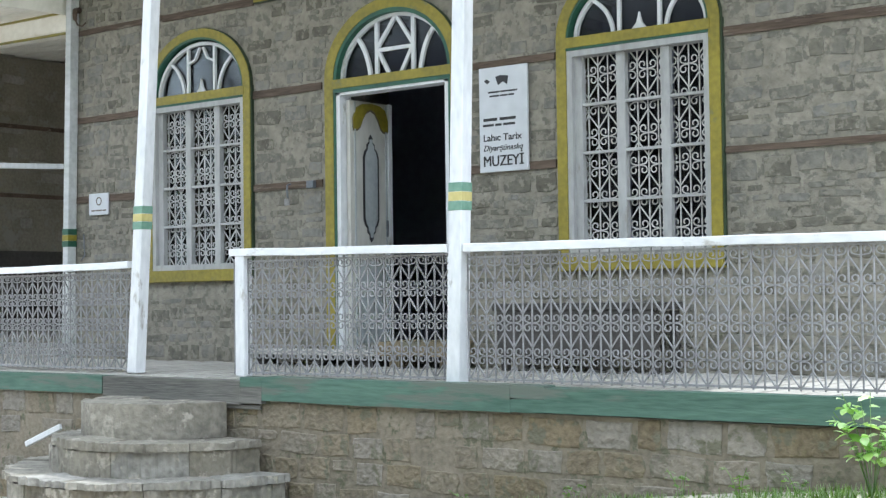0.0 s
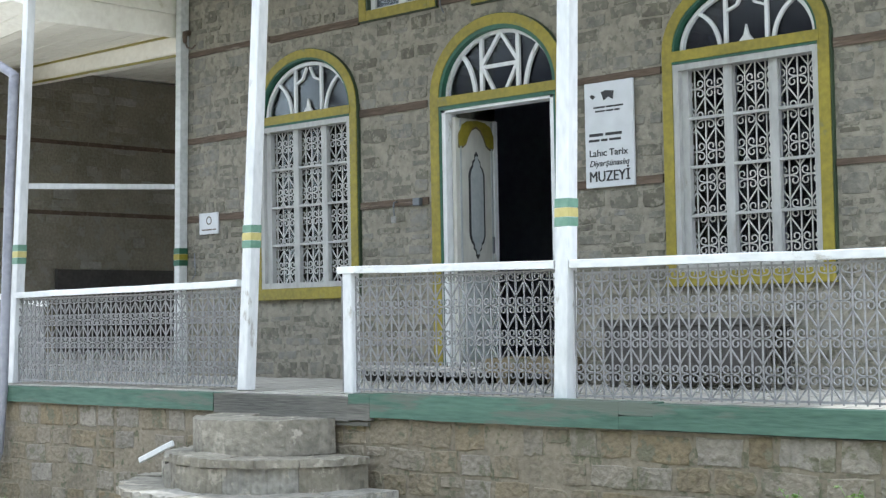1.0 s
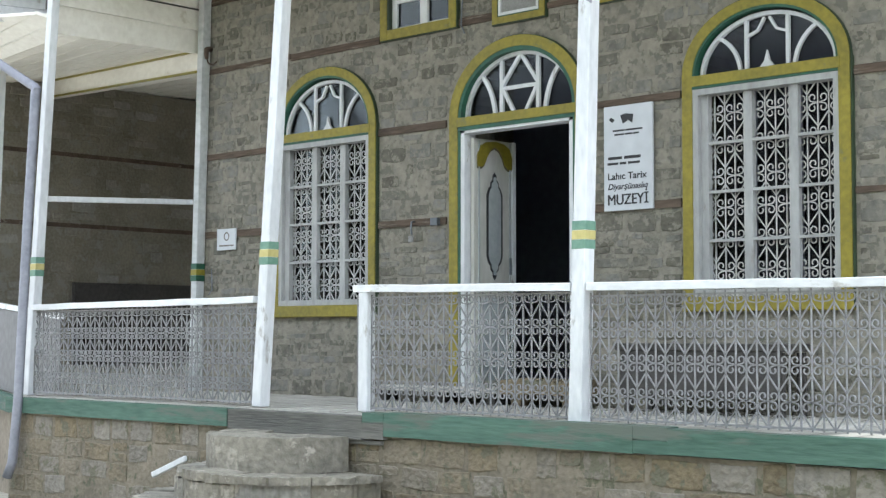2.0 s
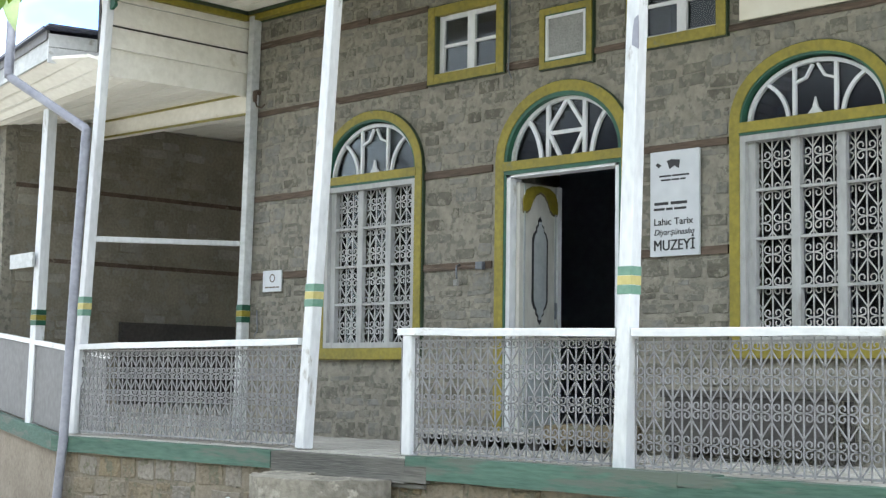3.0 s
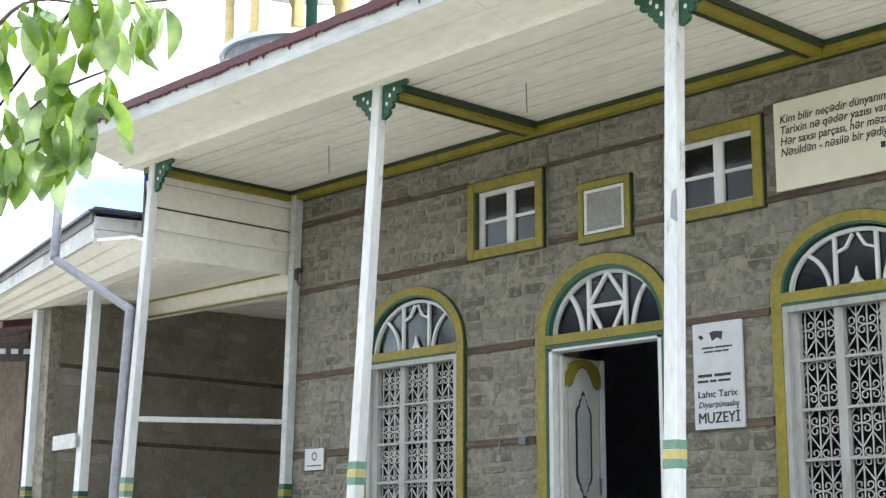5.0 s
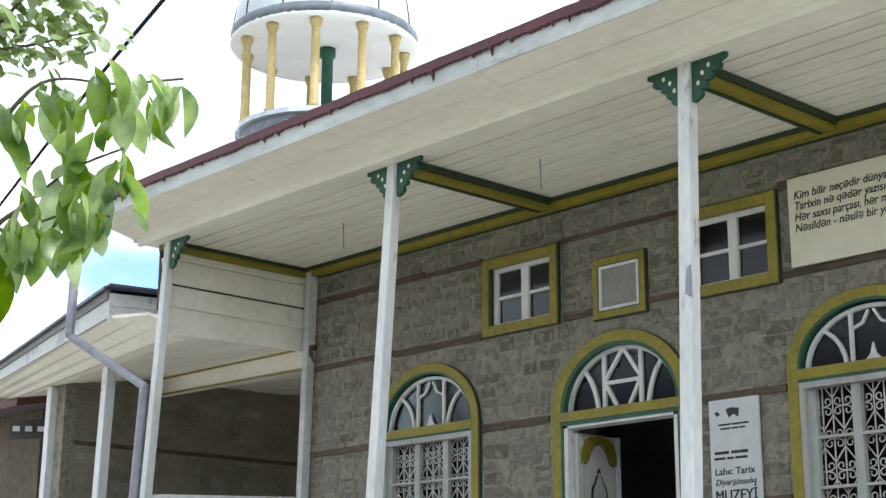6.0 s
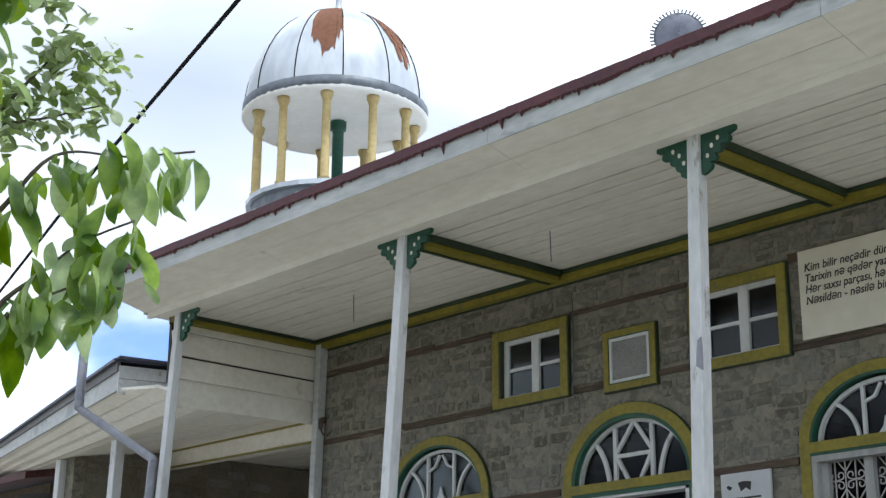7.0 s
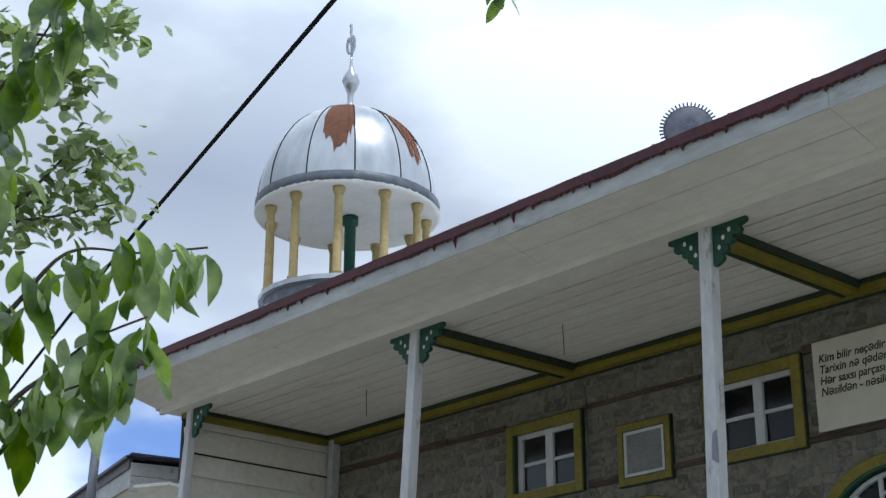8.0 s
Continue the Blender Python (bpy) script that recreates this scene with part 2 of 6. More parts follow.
M["dim_stone"] = material("side_wall_stone", (0.185, 0.170, 0.140), (0.30, 0.280, 0.235), 0.95, grain=28, blotch=2.4, bump=0.7, piece=0.22, stain=(0.23, 0.22, 0.19), stain_at=0.54)
M["far_stone"] = material("neighbour_wall", (0.09, 0.075, 0.06), (0.17, 0.145, 0.118), 0.95, grain=12, blotch=1.4, bump=0.5, piece=0.2)
M["blue_sheet"] = material("blue_roof_sheet", (0.03, 0.035, 0.06), (0.07, 0.075, 0.11), 0.5, grain=15, blotch=2, bump=0.2)
M["bench"] = material("dark_bench_wood", (0.032, 0.030, 0.028), (0.07, 0.064, 0.06), 0.75, grain=20, blotch=2, bump=0.3)
M["leafp"] = material("door_grey_panel", (0.30, 0.33, 0.34), (0.42, 0.44, 0.45), 0.5, grain=20, blotch=3, bump=0.1)
M["door_cream"] = material("door_cream_paint", (0.40, 0.395, 0.36), (0.54, 0.53, 0.49), 0.5, grain=20, blotch=2.5, bump=0.12, stretch=(1, 1, 0.3))


def leaf_material(name, dark, light):
    m = material(name, dark, light, 0.32, grain=22, blotch=9, bump=0.35, piece=0.5, gloss=0.75)
    n, l = m.node_tree.nodes, m.node_tree.links
    b = n["Principled BSDF"]
    tr, mx = n.new("ShaderNodeBsdfTranslucent"), n.new("ShaderNodeMixShader")
    mx.inputs["Fac"].default_value = 0.55
    hs = n.new("ShaderNodeHueSaturation")
    hs.inputs["Value"].default_value, hs.inputs["Hue"].default_value = 2.7, 0.475
    l.new(b.inputs["Base Color"].links[0].from_socket, hs.inputs["Color"])
    l.new(hs.outputs["Color"], tr.inputs["Color"])
    l.new(b.outputs["BSDF"], mx.inputs[1])
    l.new(tr.outputs["BSDF"], mx.inputs[2])
    l.new(mx.outputs["Shader"], n["Material Output"].inputs["Surface"])
    return m


M["leaf"] = leaf_material("walnut_leaf", (0.040, 0.095, 0.028), (0.23, 0.34, 0.10))
M["leaf_small"] = leaf_material("small_leaf", (0.12, 0.17, 0.075), (0.23, 0.30, 0.14))
M["weed"] = leaf_material("weed_leaf", (0.05, 0.11, 0.03), (0.11, 0.20, 0.05))
# lighter copy of the weed leaf, direct sun put into its colour
M["weed_sunlit"] = leaf_material("sunlit_weed_leaf", (0.20, 0.34, 0.13), (0.36, 0.50, 0.24))
M["soffit"] = material("whitewash", (0.80, 0.79, 0.76), (0.88, 0.87, 0.85), 0.8, grain=14, blotch=3, bump=0.2, stain=(0.72, 0.70, 0.66), stain_at=0.66)


def glass_material():
    m = bpy.data.materials.new("window_glass")
    m.use_nodes = True
    n, l = m.node_tree.nodes, m.node_tree.links
    n.remove(n["Principled BSDF"])
    thru, refl, mx, fr = n.new("ShaderNodeBsdfTransparent"), n.new("ShaderNodeBsdfGlossy"), n.new("ShaderNodeMixShader"), n.new("ShaderNodeFresnel")
    thru.inputs["Color"].default_value = (0.55, 0.58, 0.58, 1)
    refl.inputs["Roughness"].default_value = 0.08
    fr.inputs["IOR"].default_value = 1.32
    l.new(fr.outputs["Fac"], mx.inputs["Fac"])
    l.new(thru.outputs["BSDF"], mx.inputs[1])
    l.new(refl.outputs["BSDF"], mx.inputs[2])
    l.new(mx.outputs["Shader"], n["Material Output"].inputs["Surface"])
    return m


M["glass"] = glass_material()


# ---- mesh helpers ----
def box(bm, x0, x1, y0, y1, z0, z1):
    v = [bm.verts.new((x, y, z)) for x in (x0, x1) for y in (y0, y1) for z in (z0, z1)]
    for f in ((0, 1, 3, 2), (4, 6, 7, 5), (0, 4, 5, 1), (2, 3, 7, 6), (0, 2, 6, 4), (1, 5, 7, 3)):
        bm.faces.new([v[i] for i in f])
    return v


def bar(bm, a, b, w, d, up=(0, 1, 0)):
    """A squared bar from a to b, w wide, d deep along up."""
    a, b = Vector(a), Vector(b)
    ax = (b - a).normalized()
    u = Vector(up)
    u = (u - ax * u.dot(ax)).normalized()
    s = ax.cross(u)
    v = [bm.verts.new(p + s * (w / 2 * i) + u * (d / 2 * j)) for p in (a, b) for i, j in ((-1, -1), (1, -1), (1, 1), (-1, 1))]
    for f in ((3, 2, 1, 0), (4, 5, 6, 7), (0, 1, 5, 4), (1, 2, 6, 5), (2, 3, 7, 6), (3, 0, 4, 7)):
        bm.faces.new([v[i] for i in f])


def tube(bm, path, radii, sides=8, caps=True):
    """A round tube along points; radii: one number or one a point."""
    pts = [Vector(p) for p in path]
    if not isinstance(radii, (list, tuple)):
        radii = [radii] * len(pts)
    rings, ref = [], None
    for i, p in enumerate(pts):
        t = (pts[min(i + 1, len(pts) - 1)] - pts[max(i - 1, 0)]).normalized()
        if ref is None:
            ref = Vector((0, 0, 1)) if abs(t.z) < 0.9 else Vector((1, 0, 0))
        u = (ref - t * ref.dot(t)).normalized()
        ref, w = u, t.cross(u)
        rings.append([bm.verts.new(p + (u * math.cos(k * math.tau / sides) + w * math.sin(k * math.tau / sides)) * radii[i]) for k in range(sides)])
    for r, s in zip(rings, rings[1:]):
        for k in range(sides):
            bm.faces.new((r[k], r[(k + 1) % sides], s[(k + 1) % sides], s[k]))
    if caps:
        bm.faces.new(rings[0][::-1])
        bm.faces.new(rings[-1])


def ribbon(bm, pts, w, y0, y1):
    """A strip of width w along points (x, z) in a wall's plane, between two depths."""
    rows = []
    for i, p in enumerate(pts):
        a, b = pts[max(i - 1, 0)], pts[min(i + 1, len(pts) - 1)]
        t = Vector((b[0] - a[0], b[1] - a[1])).normalized()
        nx, nz = -t.y * w / 2, t.x * w / 2
        rows.append([bm.verts.new(q) for q in ((p[0] + nx, y0, p[1] + nz), (p[0] - nx, y0, p[1] - nz), (p[0] - nx, y1, p[1] - nz), (p[0] + nx, y1, p[1] + nz))])
    for r, s in zip(rows, rows[1:]):
        for k in range(4):
            bm.faces.new((r[k], r[(k + 1) % 4], s[(k + 1) % 4], s[k]))
    bm.faces.new(rows[0][::-1])
    bm.faces.new(rows[-1])


def prism(bm, outline, y0, y1):
    """A plate cut to an outline of (x, z), between two depths."""
    a = [bm.verts.new((x, y0, z)) for x, z in outline]
    b = [bm.verts.new((x, y1, z)) for x, z in outline]
    bm.faces.new(a)
    bm.faces.new(b[::-1])
    for i in range(len(a)):
        j = (i + 1) % len(a)
        bm.faces.new((a[j], a[i], b[i], b[j]))


def soften(bm, width, segments=1):
    bmesh.ops.bevel(bm, geom=bm.edges[:], offset=width, segments=segments, affect="EDGES", clamp_overlap=True)


def mesh_of(name, bm, mat, smooth=False):
    bmesh.ops.recalc_face_normals(bm, faces=bm.faces[:])
    me = bpy.data.meshes.new(name)
    bm.to_mesh(me)
    bm.free()
    me.materials.append(mat)
    if smooth:
        for p in me.polygons:
            p.use_smooth = True
    return me


def part(name, bm, mat, parent, label="", smooth=False, kind=""):
    ob = new(name, mesh_of(name, bm, mat, smooth))
    ob.parent = parent
    return tagged(ob, label=label, kind=kind)


def thing(name, place, label, category, group="", kind=""):
    """An Empty at a thing's base, on which its parts hang; parts are built in world places and shifted back."""
    ob = new(name)
    ob.location = place
    ob.empty_display_size = 0.1
    return tagged(ob, label=label, category=category, group=group, kind=kind)


def hang(name, bm, mat, parent, label="", smooth=False, kind=""):
    """A part whose bmesh is in world places, under a thing with a place of its own."""
    base = parent.location if parent.parent is None else parent.location + parent.parent.location
    bmesh.ops.translate(bm, verts=bm.verts[:], vec=-Vector(base))
    return part(name, bm, mat, parent, label, smooth, kind)


def solid(name, bm, mat, label, category, kind="structure", smooth=False):
    return tagged(new(name, mesh_of(name, bm, mat, smooth)), label, category, "", kind)


def written(name, text, size, place, mat, parent, width=None, shear=0.0, bold=0.0):
    """Flat lettering on a wall that faces -y, its left foot at place."""
    cu = bpy.data.curves.new(name, "FONT")
    cu.body, cu.size, cu.extrude, cu.shear, cu.offset = text, size, 0.0008, shear, bold
    tmp = new(name + "_curve", cu)
    bpy.context.view_layer.update()
    me = bpy.data.meshes.new_from_object(tmp.evaluated_get(bpy.context.evaluated_depsgraph_get()))
    bpy.data.objects.remove(tmp)
    me.materials.clear()
    me.materials.append(mat)
    ob = new(name, me)
    wide = max((v.co.x for v in me.vertices), default=1.0)
    k = width / wide if width else 1.0
    ob.matrix_basis = Matrix.Translation(Vector(place) - Vector(parent.location)) @ Matrix.Rotation(radians(90), 4, "X") @ Matrix.Diagonal((k, 1, 1, 1))
    ob.parent = parent
    return tagged(ob, label="black printed line of words", kind="stuff")


rnd = random.Random(7)

# ---- plan: facade in the plane y = 0, porch floor at z = 0 ----
X0, X1 = -11.78, -2.4          # ends of the facade
WALL_TOP = 4.35
PY = -1.75                     # line of the porch posts
CEIL = 4.10
EAVE_Y, ROOF_X0, ROOF_X1 = -2.38, -12.02, -2.62
# openings: centre, half width, foot, springing, rise of the arch (all of the clear hole)
WIN_1 = (-10.01, 0.615, 0.805, 2.385, 0.503)
WIN_2 = (-5.465, 0.592, 0.81, 2.395, 0.447)
DOOR = (-7.73, 0.627, 0.0, 2.325, 0.532)
SMALL_1 = (-9.195, -8.44, 3.165, 3.70)
SMALL_2 = (-7.00, -6.235, 3.135, 3.685)


def arch_z(o, x):
    c, a, z0, zs, b = o
    k = max(0.0, 1 - ((x - c) / a) ** 2)
    return zs + b * math.sqrt(k)


def facade_wall():
    bm = bmesh.new()
    cuts = {X0, X1}
    for o in (WIN_1, WIN_2, DOOR):
        cuts |= {o[0] - o[1] * math.cos(k * math.pi / 20) for k in range(21)}
    for s in (SMALL_1, SMALL_2):
        cuts |= {s[0], s[1]}
    cuts = sorted(cuts)
    for a, b in zip(cuts, cuts[1:]):
        if b - a < 1e-4:
            continue
        m, holes = (a + b) / 2, []
        for o in (WIN_1, WIN_2, DOOR):
            if abs(m - o[0]) < o[1]:
                holes.append((o[2], arch_z(o, m)))
        for s in (SMALL_1, SMALL_2):
            if s[0] < m < s[1]:
                holes.append((s[2], s[3]))
        z = -0.02
        for h0, h1 in sorted(holes):
            if h0 > z + 0.01:
                box(bm, a, b, 0.012, 0.45, z, h0)
            z = h1
        box(bm, a, b, 0.012, 0.45, z, WALL_TOP)
    bmesh.ops.remove_doubles(bm, verts=bm.verts[:], dist=1e-5)
    return solid("wall_facade", bm, M["mortar"], "grey rubble stone facade with wide mortar joints", "wall")


wall_facade = facade_wall()

# the room behind the facade
bm = bmesh.new()
box(bm, X0, X1, 4.2, 4.5, -0.05, WALL_TOP)
solid("wall_back", bm, M["dark"], "dim plaster back wall of the room", "wall")
bm = bmesh.new()
box(bm, X0, X0 + 0.4, 0.45, 4.2, -0.05, WALL_TOP)
solid("wall_left", bm, M["dim_stone"], "stone end wall of the building", "wall")
bm = bmesh.new()
box(bm, X1 - 0.4, X1, 0.45, 4.2, -0.05, WALL_TOP)
solid("wall_right", bm, M["dim_stone"], "stone end wall of the building", "wall")
bm = bmesh.new()
box(bm, X0, X1, 0.012, 4.5, -0.3, -0.021)
solid("floor_inside", bm, M["dark"], "dark floor of the room", "floor")
bm = bmesh.new()
box(bm, X0, X1, 0.0, 4.5, WALL_TOP, WALL_TOP + 0.06)
solid("ceiling_inside", bm, M["dark"], "dark ceiling of the room", "ceiling")

# ---- porch floor, front beam, base wall ----
bm = bmesh.new()
x = -12.1
k = 0
while x < X1:
    box(bm, x, x + 0.145, -1.80, 0.008, -0.06, -0.002 - 0.004 * (k % 3))
    x += 0.149
    k += 1
solid("floor_porch", bm, M["floor"], "dusty grey porch floor boards", "floor")


def front_beam():
    t = thing("porch_beam", (-7.0, -1.83, -0.2), "worn green painted timber beam along the porch edge", "beam", kind="structure")
    for a, b, z0, z1, mat, lab in ((-12.12, -8.95, -0.150, -0.016, "beam_green", ""), (-8.944, -7.48, -0.178, -0.018, "bare_wood", "bare weathered grey step beam"),
                                   (-7.478, -7.27, -0.172, -0.064, "bare_wood", "bare weathered grey step beam"), (-7.474, -7.27, -0.060, 0.008, "beam_green", ""), (-7.267, -5.2, -0.148, 0.012, "beam_green", ""),
                                   (-5.196, -4.96, -0.066, 0.012, "beam_green", ""), (-5.197, -4.96, -0.146, -0.070, "beam_green", ""), (-4.957, -2.4, -0.142, 0.003, "beam_green", "")):
        bm = bmesh.new()
        n = max(2, int((b - a) / 0.22))
        rows = []
        for i in range(n + 1):
            xx = a + (b - a) * i / n
            j = [rnd.uniform(-0.003, 0.003) for _ in range(4)]
            rows.append([bm.verts.new(q) for q in ((xx, -1.92 + j[0], z0 + j[1]), (xx, -1.92 + j[0], z1 + j[2] * 0.5), (xx, -1.80, z1 + j[2] * 0.5), (xx, -1.80, z0 + j[1]))])
        for r, s in zip(rows, rows[1:]):
            for q in range(4):
                bm.faces.new((r[q], r[(q + 1) % 4], s[(q + 1) % 4], s[q]))
        bm.faces.new(rows[0])
        bm.faces.new(rows[-1])
        hang("beam_length", bm, M[mat], t, lab)
    bm = bmesh.new()
    box(bm, -9.0, -7.3, -1.905, -1.80, -0.21, -0.182)
    hang("lower_board", bm, M["bare_wood"], t)


front_beam()

bm = bmesh.new()
box(bm, -12.12, X1, -1.875, -1.55, -1.3, -0.152)
base_wall = solid("wall_base", bm, M["base_mortar"], "buff stone plinth wall under the porch", "wall")


# ---- ground ----
def ground_z(x, y):
    pts = [(-40, 0.6), (-16, -0.8), (-12, -1.02), (-9, -1.0), (-6.5, -0.82), (-4.5, -0.60), (-3.0, -0.44), (0, -0.40), (30, -0.4)]
    z = pts[-1][1]
    for (a, za), (b, zb) in zip(pts, pts[1:]):
        if x < b:
            z = za + (zb - za) * max(0.0, (x - a) / (b - a))
            break
    k = min(1.0, max(0.0, (-2.2 - y) / 4.0))
    return z * (1 - k) + (-1.02) * k


bm = bmesh.new()
xs = [-400, -120, -50] + [-30 + i * 0.75 for i in range(60)] + [30, 120, 400]
ys = [-400, -120, -40, -20] + [-14 + i * 0.6 for i in range(24)] + [6, 20, 60, 150, 400]
grid = []
for x in xs:
    grid.append([])
    for y in ys:
        z = ground_z(max(-30, min(20, x)), y) + (0.03 * noise.noise((x * 0.8, y * 0.8, 0)) if abs(x) < 35 else 0)
        if y > -1.2:
            z -= 0.35
        grid[-1].append(bm.verts.new((x, y, z)))
for i in range(len(xs) - 1):
    for j in range(len(ys) - 1):
        bm.faces.new((grid[i][j], grid[i + 1][j], grid[i + 1][j + 1], grid[i][j + 1]))
solid("ground", bm, M["ground"], "dusty earth ground with thin grass", "ground", smooth=True)


# ---- half-round stone steps ----
def stone_steps():
    t = thing("stone_steps", (-8.05, -1.9, -0.9), "half-round worn grey stone steps up to the porch", "steps")
    for cx, r, z0, z1, n in ((-8.22, 0.63, -0.40, -0.160, 1), (-8.17, 0.91, -0.64, -0.40, 5), (-8.21, 1.19, -0.90, -0.62, 7)):
        for i in range(n):
            a0, a1 = math.pi * (1 + i / n) + 0.003, math.pi * (1 + (i + 1) / n) - 0.003
            for lo, hi, rr, nm in ((z0, z1, r - 0.01, "riser_stone"),) if n == 1 else ((z0, z1 - 0.055, r - 0.03, "riser_stone"), (z1 - 0.052, z1 + rnd.uniform(-0.012, 0.010), r + rnd.uniform(-0.03, 0.015), "tread_slab")):
                bm = bmesh.new()
                rough_edge = 1.0 if nm == "tread_slab" else 0.2
                out, inn = [], []
                for k in range(25):
                    a = a0 + (a1 - a0) * k / 24
                    q = rr * (1 + 0.035 * noise.noise((a * 7, hi * 9, 1)) + 0.028 * noise.noise((a * 29, hi * 9, 5)) + rough_edge * 0.010 * noise.noise((a * 60, hi, 3)))
                    out.append((cx + q * math.cos(a), -1.92 + q * 0.92 * math.sin(a)))
                    inn.append((cx + 0.3 * r * math.cos(a), -1.92 + 0.3 * r * 0.92 * math.sin(a)))
                ring = out + inn[::-1]
                bot = [bm.verts.new((*p, lo + (0.007 * rough_edge * noise.noise((p[0] * 9, p[1] * 9, lo)) if lo > z0 else 0))) for p in ring]
                top = [bm.verts.new((*p, hi + 0.016 * noise.noise((p[0] * 7, p[1] * 7, hi)) + 0.008 * noise.noise((p[0] * 30, p[1] * 30, hi)))) for p in ring]
                bm.faces.new(bot[::-1])
                bm.faces.new(top)
                for k in range(len(ring)):
                    bm.faces.new((bot[k], bot[(k + 1) % len(ring)], top[(k + 1) % len(ring)], top[k]))
                hang(nm, bm, M["step"], t)
        bm = bmesh.new()
        q = [(cx + (r - 0.06) * math.cos(math.pi * (1 + k / 24)), -1.92 + (r - 0.06) * 0.92 * math.sin(math.pi * (1 + k / 24))) for k in range(25)]
        bot, top = [bm.verts.new((*p, z0)) for p in q], [bm.verts.new((*p, z1 - 0.012)) for p in q]
        bm.faces.new(bot[::-1])
        bm.faces.new(top)
        for k in range(25):
            bm.faces.new((bot[k], bot[(k + 1) % 25], top[(k + 1) % 25], top[k]))
        hang("core", bm, M["step"], t)


stone_steps()
bm = bmesh.new()
bar(bm, (-9.56, -2.15, -0.535), (-9.14, -2.15, -0.385), 0.045, 0.03)
soften(bm, 0.006)
tagged(new("white_batten", mesh_of("white_batten", bm, M["white"])), "short white painted batten leaning by the steps", "batten")


# ---- porch posts ----
def porch_post(foot_x, lean, w):
    t = thing("porch_post", (foot_x, PY, 0.0), "slender white painted timber porch post with a green and yellow band", "post", "porch posts")

    def piece(nm, z0, z1, grow, mat, lab=""):
        bm = bmesh.new()
        for z in (z0, z1):
            c = lean * z
            h = (w - 0.010 * z / 4) / 2 + grow
            for sx, sy in ((-1, -1), (1, -1), (1, 1), (-1, 1)):
                bm.verts.new((c + sx * h, sy * h, z))
        v = bm.verts[:]
        for f in ((3, 2, 1, 0), (4, 5, 6, 7), (0, 1, 5, 4), (1, 2, 6, 5), (2, 3, 7, 6), (3, 0, 4, 7)):
            bm.faces.new([v[i] for i in f])
        soften(bm, 0.006 if grow == 0 else 0.002)
        return part(nm, bm, mat, under, lab)

    under = t
    under = piece("shaft", 0.0, CEIL + 0.02, 0.0, M["white"])
    piece("band", 1.18, 1.236, 0.0025, M["band_green"], "pale green painted band")
    piece("band", 1.122, 1.178, 0.0027, M["band_yellow"], "yellow painted band")
    piece("band", 1.064, 1.12, 0.0025, M["band_green"], "pale green painted band")
    if lean < 0.04 and foot_x < -5:
        bm = bmesh.new()
        h = w / 2 - 0.002
        prism(bm, [(lean * 2.7 + 0.004, 2.60), (lean * 2.7 + h, 2.57), (lean * 2.7 + h, 2.78), (lean * 2.7 + 0.022, 2.76), (lean * 2.7 + 0.010, 2.69)], -h - 0.004, -h + 0.01)
        part("bare_patch", bm, M["pipe"], under, "grey bare patch")
    return t


porch_post(-12.007, 0.084, 0.090)
porch_post(-8.764, 0.0742, 0.100)
porch_post(-5.722, 0.0338, 0.103)
porch_post(-2.70, 0.02, 0.11)

bm = bmesh.new()
box(bm, -7.655, -7.565, PY - 0.045, PY + 0.045, 0.0, 0.84)
soften(bm, 0.008)
gate_post = tagged(new("gate_post", mesh_of("gate_post", bm, M["white"])), "short stout white painted railing post by the steps", "post")

def leaning_box(x0, x1, y0, y1, z0, z1, lean):
    bm = bmesh.new()
    for q in box(bm, x0, x1, y0, y1, z0, z1):
        q.co.x += lean * q.co.z
    return bm


bm = leaning_box(-11.862, -11.78, -0.10, 0.0, 0.0, CEIL, 0.028)
soften(bm, 0.006)
corner_post = thing("wall_post", (-11.82, -0.05, 0), "white painted post against the stone wall end", "post")
hang("shaft", bm, M["fascia"], corner_post)
for z0, z1, m_ in ((1.18, 1.236, "green"), (1.122, 1.178, "yellow"), (1.064, 1.12, "green")):
    hang("band", leaning_box(-11.866, -11.776, -0.104, -0.001, z0, z1, 0.028), M[m_], corner_post, "painted band")


# ---- railings with scrolled iron ----
def lattice(bm, x0, x1, z0, z1, step, bands, w, y0, y1, n=9, crown=False):
    """Scrolled ironwork: fans that meet at every other upright, and between them double rows of curls."""
    cols = max(2, round((x1 - x0) / step))
    s = (x1 - x0) / cols
    unit = (z1 - z0) / (bands * 2.15 + (1.6 if crown else 1))
    r = min(s * 0.33, unit * 0.27)
    z = z0
    for b in range(bands + 1):
        for i in range(cols + 1):
            if (i + b) % 2:
                continue
            xa = x0 + i * s
            for sx in (-1, 1):
                if x0 - 1e-6 <= xa + sx * s <= x1 + 1e-6:
                    ribbon(bm, [(xa, z), (xa + sx * s, z + unit)], w, y0, y1)
        z += unit
        if b == bands and not crown:
            break
        mid = z + unit * (0.575 if b < bands else 0.0)
        for i in range(cols):
            side = 1 if (i + b) % 2 else -1
            cx = x0 + (i + 0.5) * s
            for up in (-1, 1) if b < bands else (1,):
                cz = mid + up * (r + w * 0.75)
                # a tail from the upright, then a curl closing on itself
                xb = cx + side * s * 0.5
                pts = [(xb, mid), (cx + side * r * 0.9, mid + up * w * 0.3)]
                for k in range(n + 1):
                    a = -math.pi / 2 * up - side * up * 5.5 * k / n
                    q = r * (1 - 0.42 * (k / n) ** 2)
                    pts.append((cx + q * math.cos(a), cz + q * math.sin(a)))
                ribbon(bm, pts[:1] + pts[2:], w, y0, y1)
        z += unit * 1.15


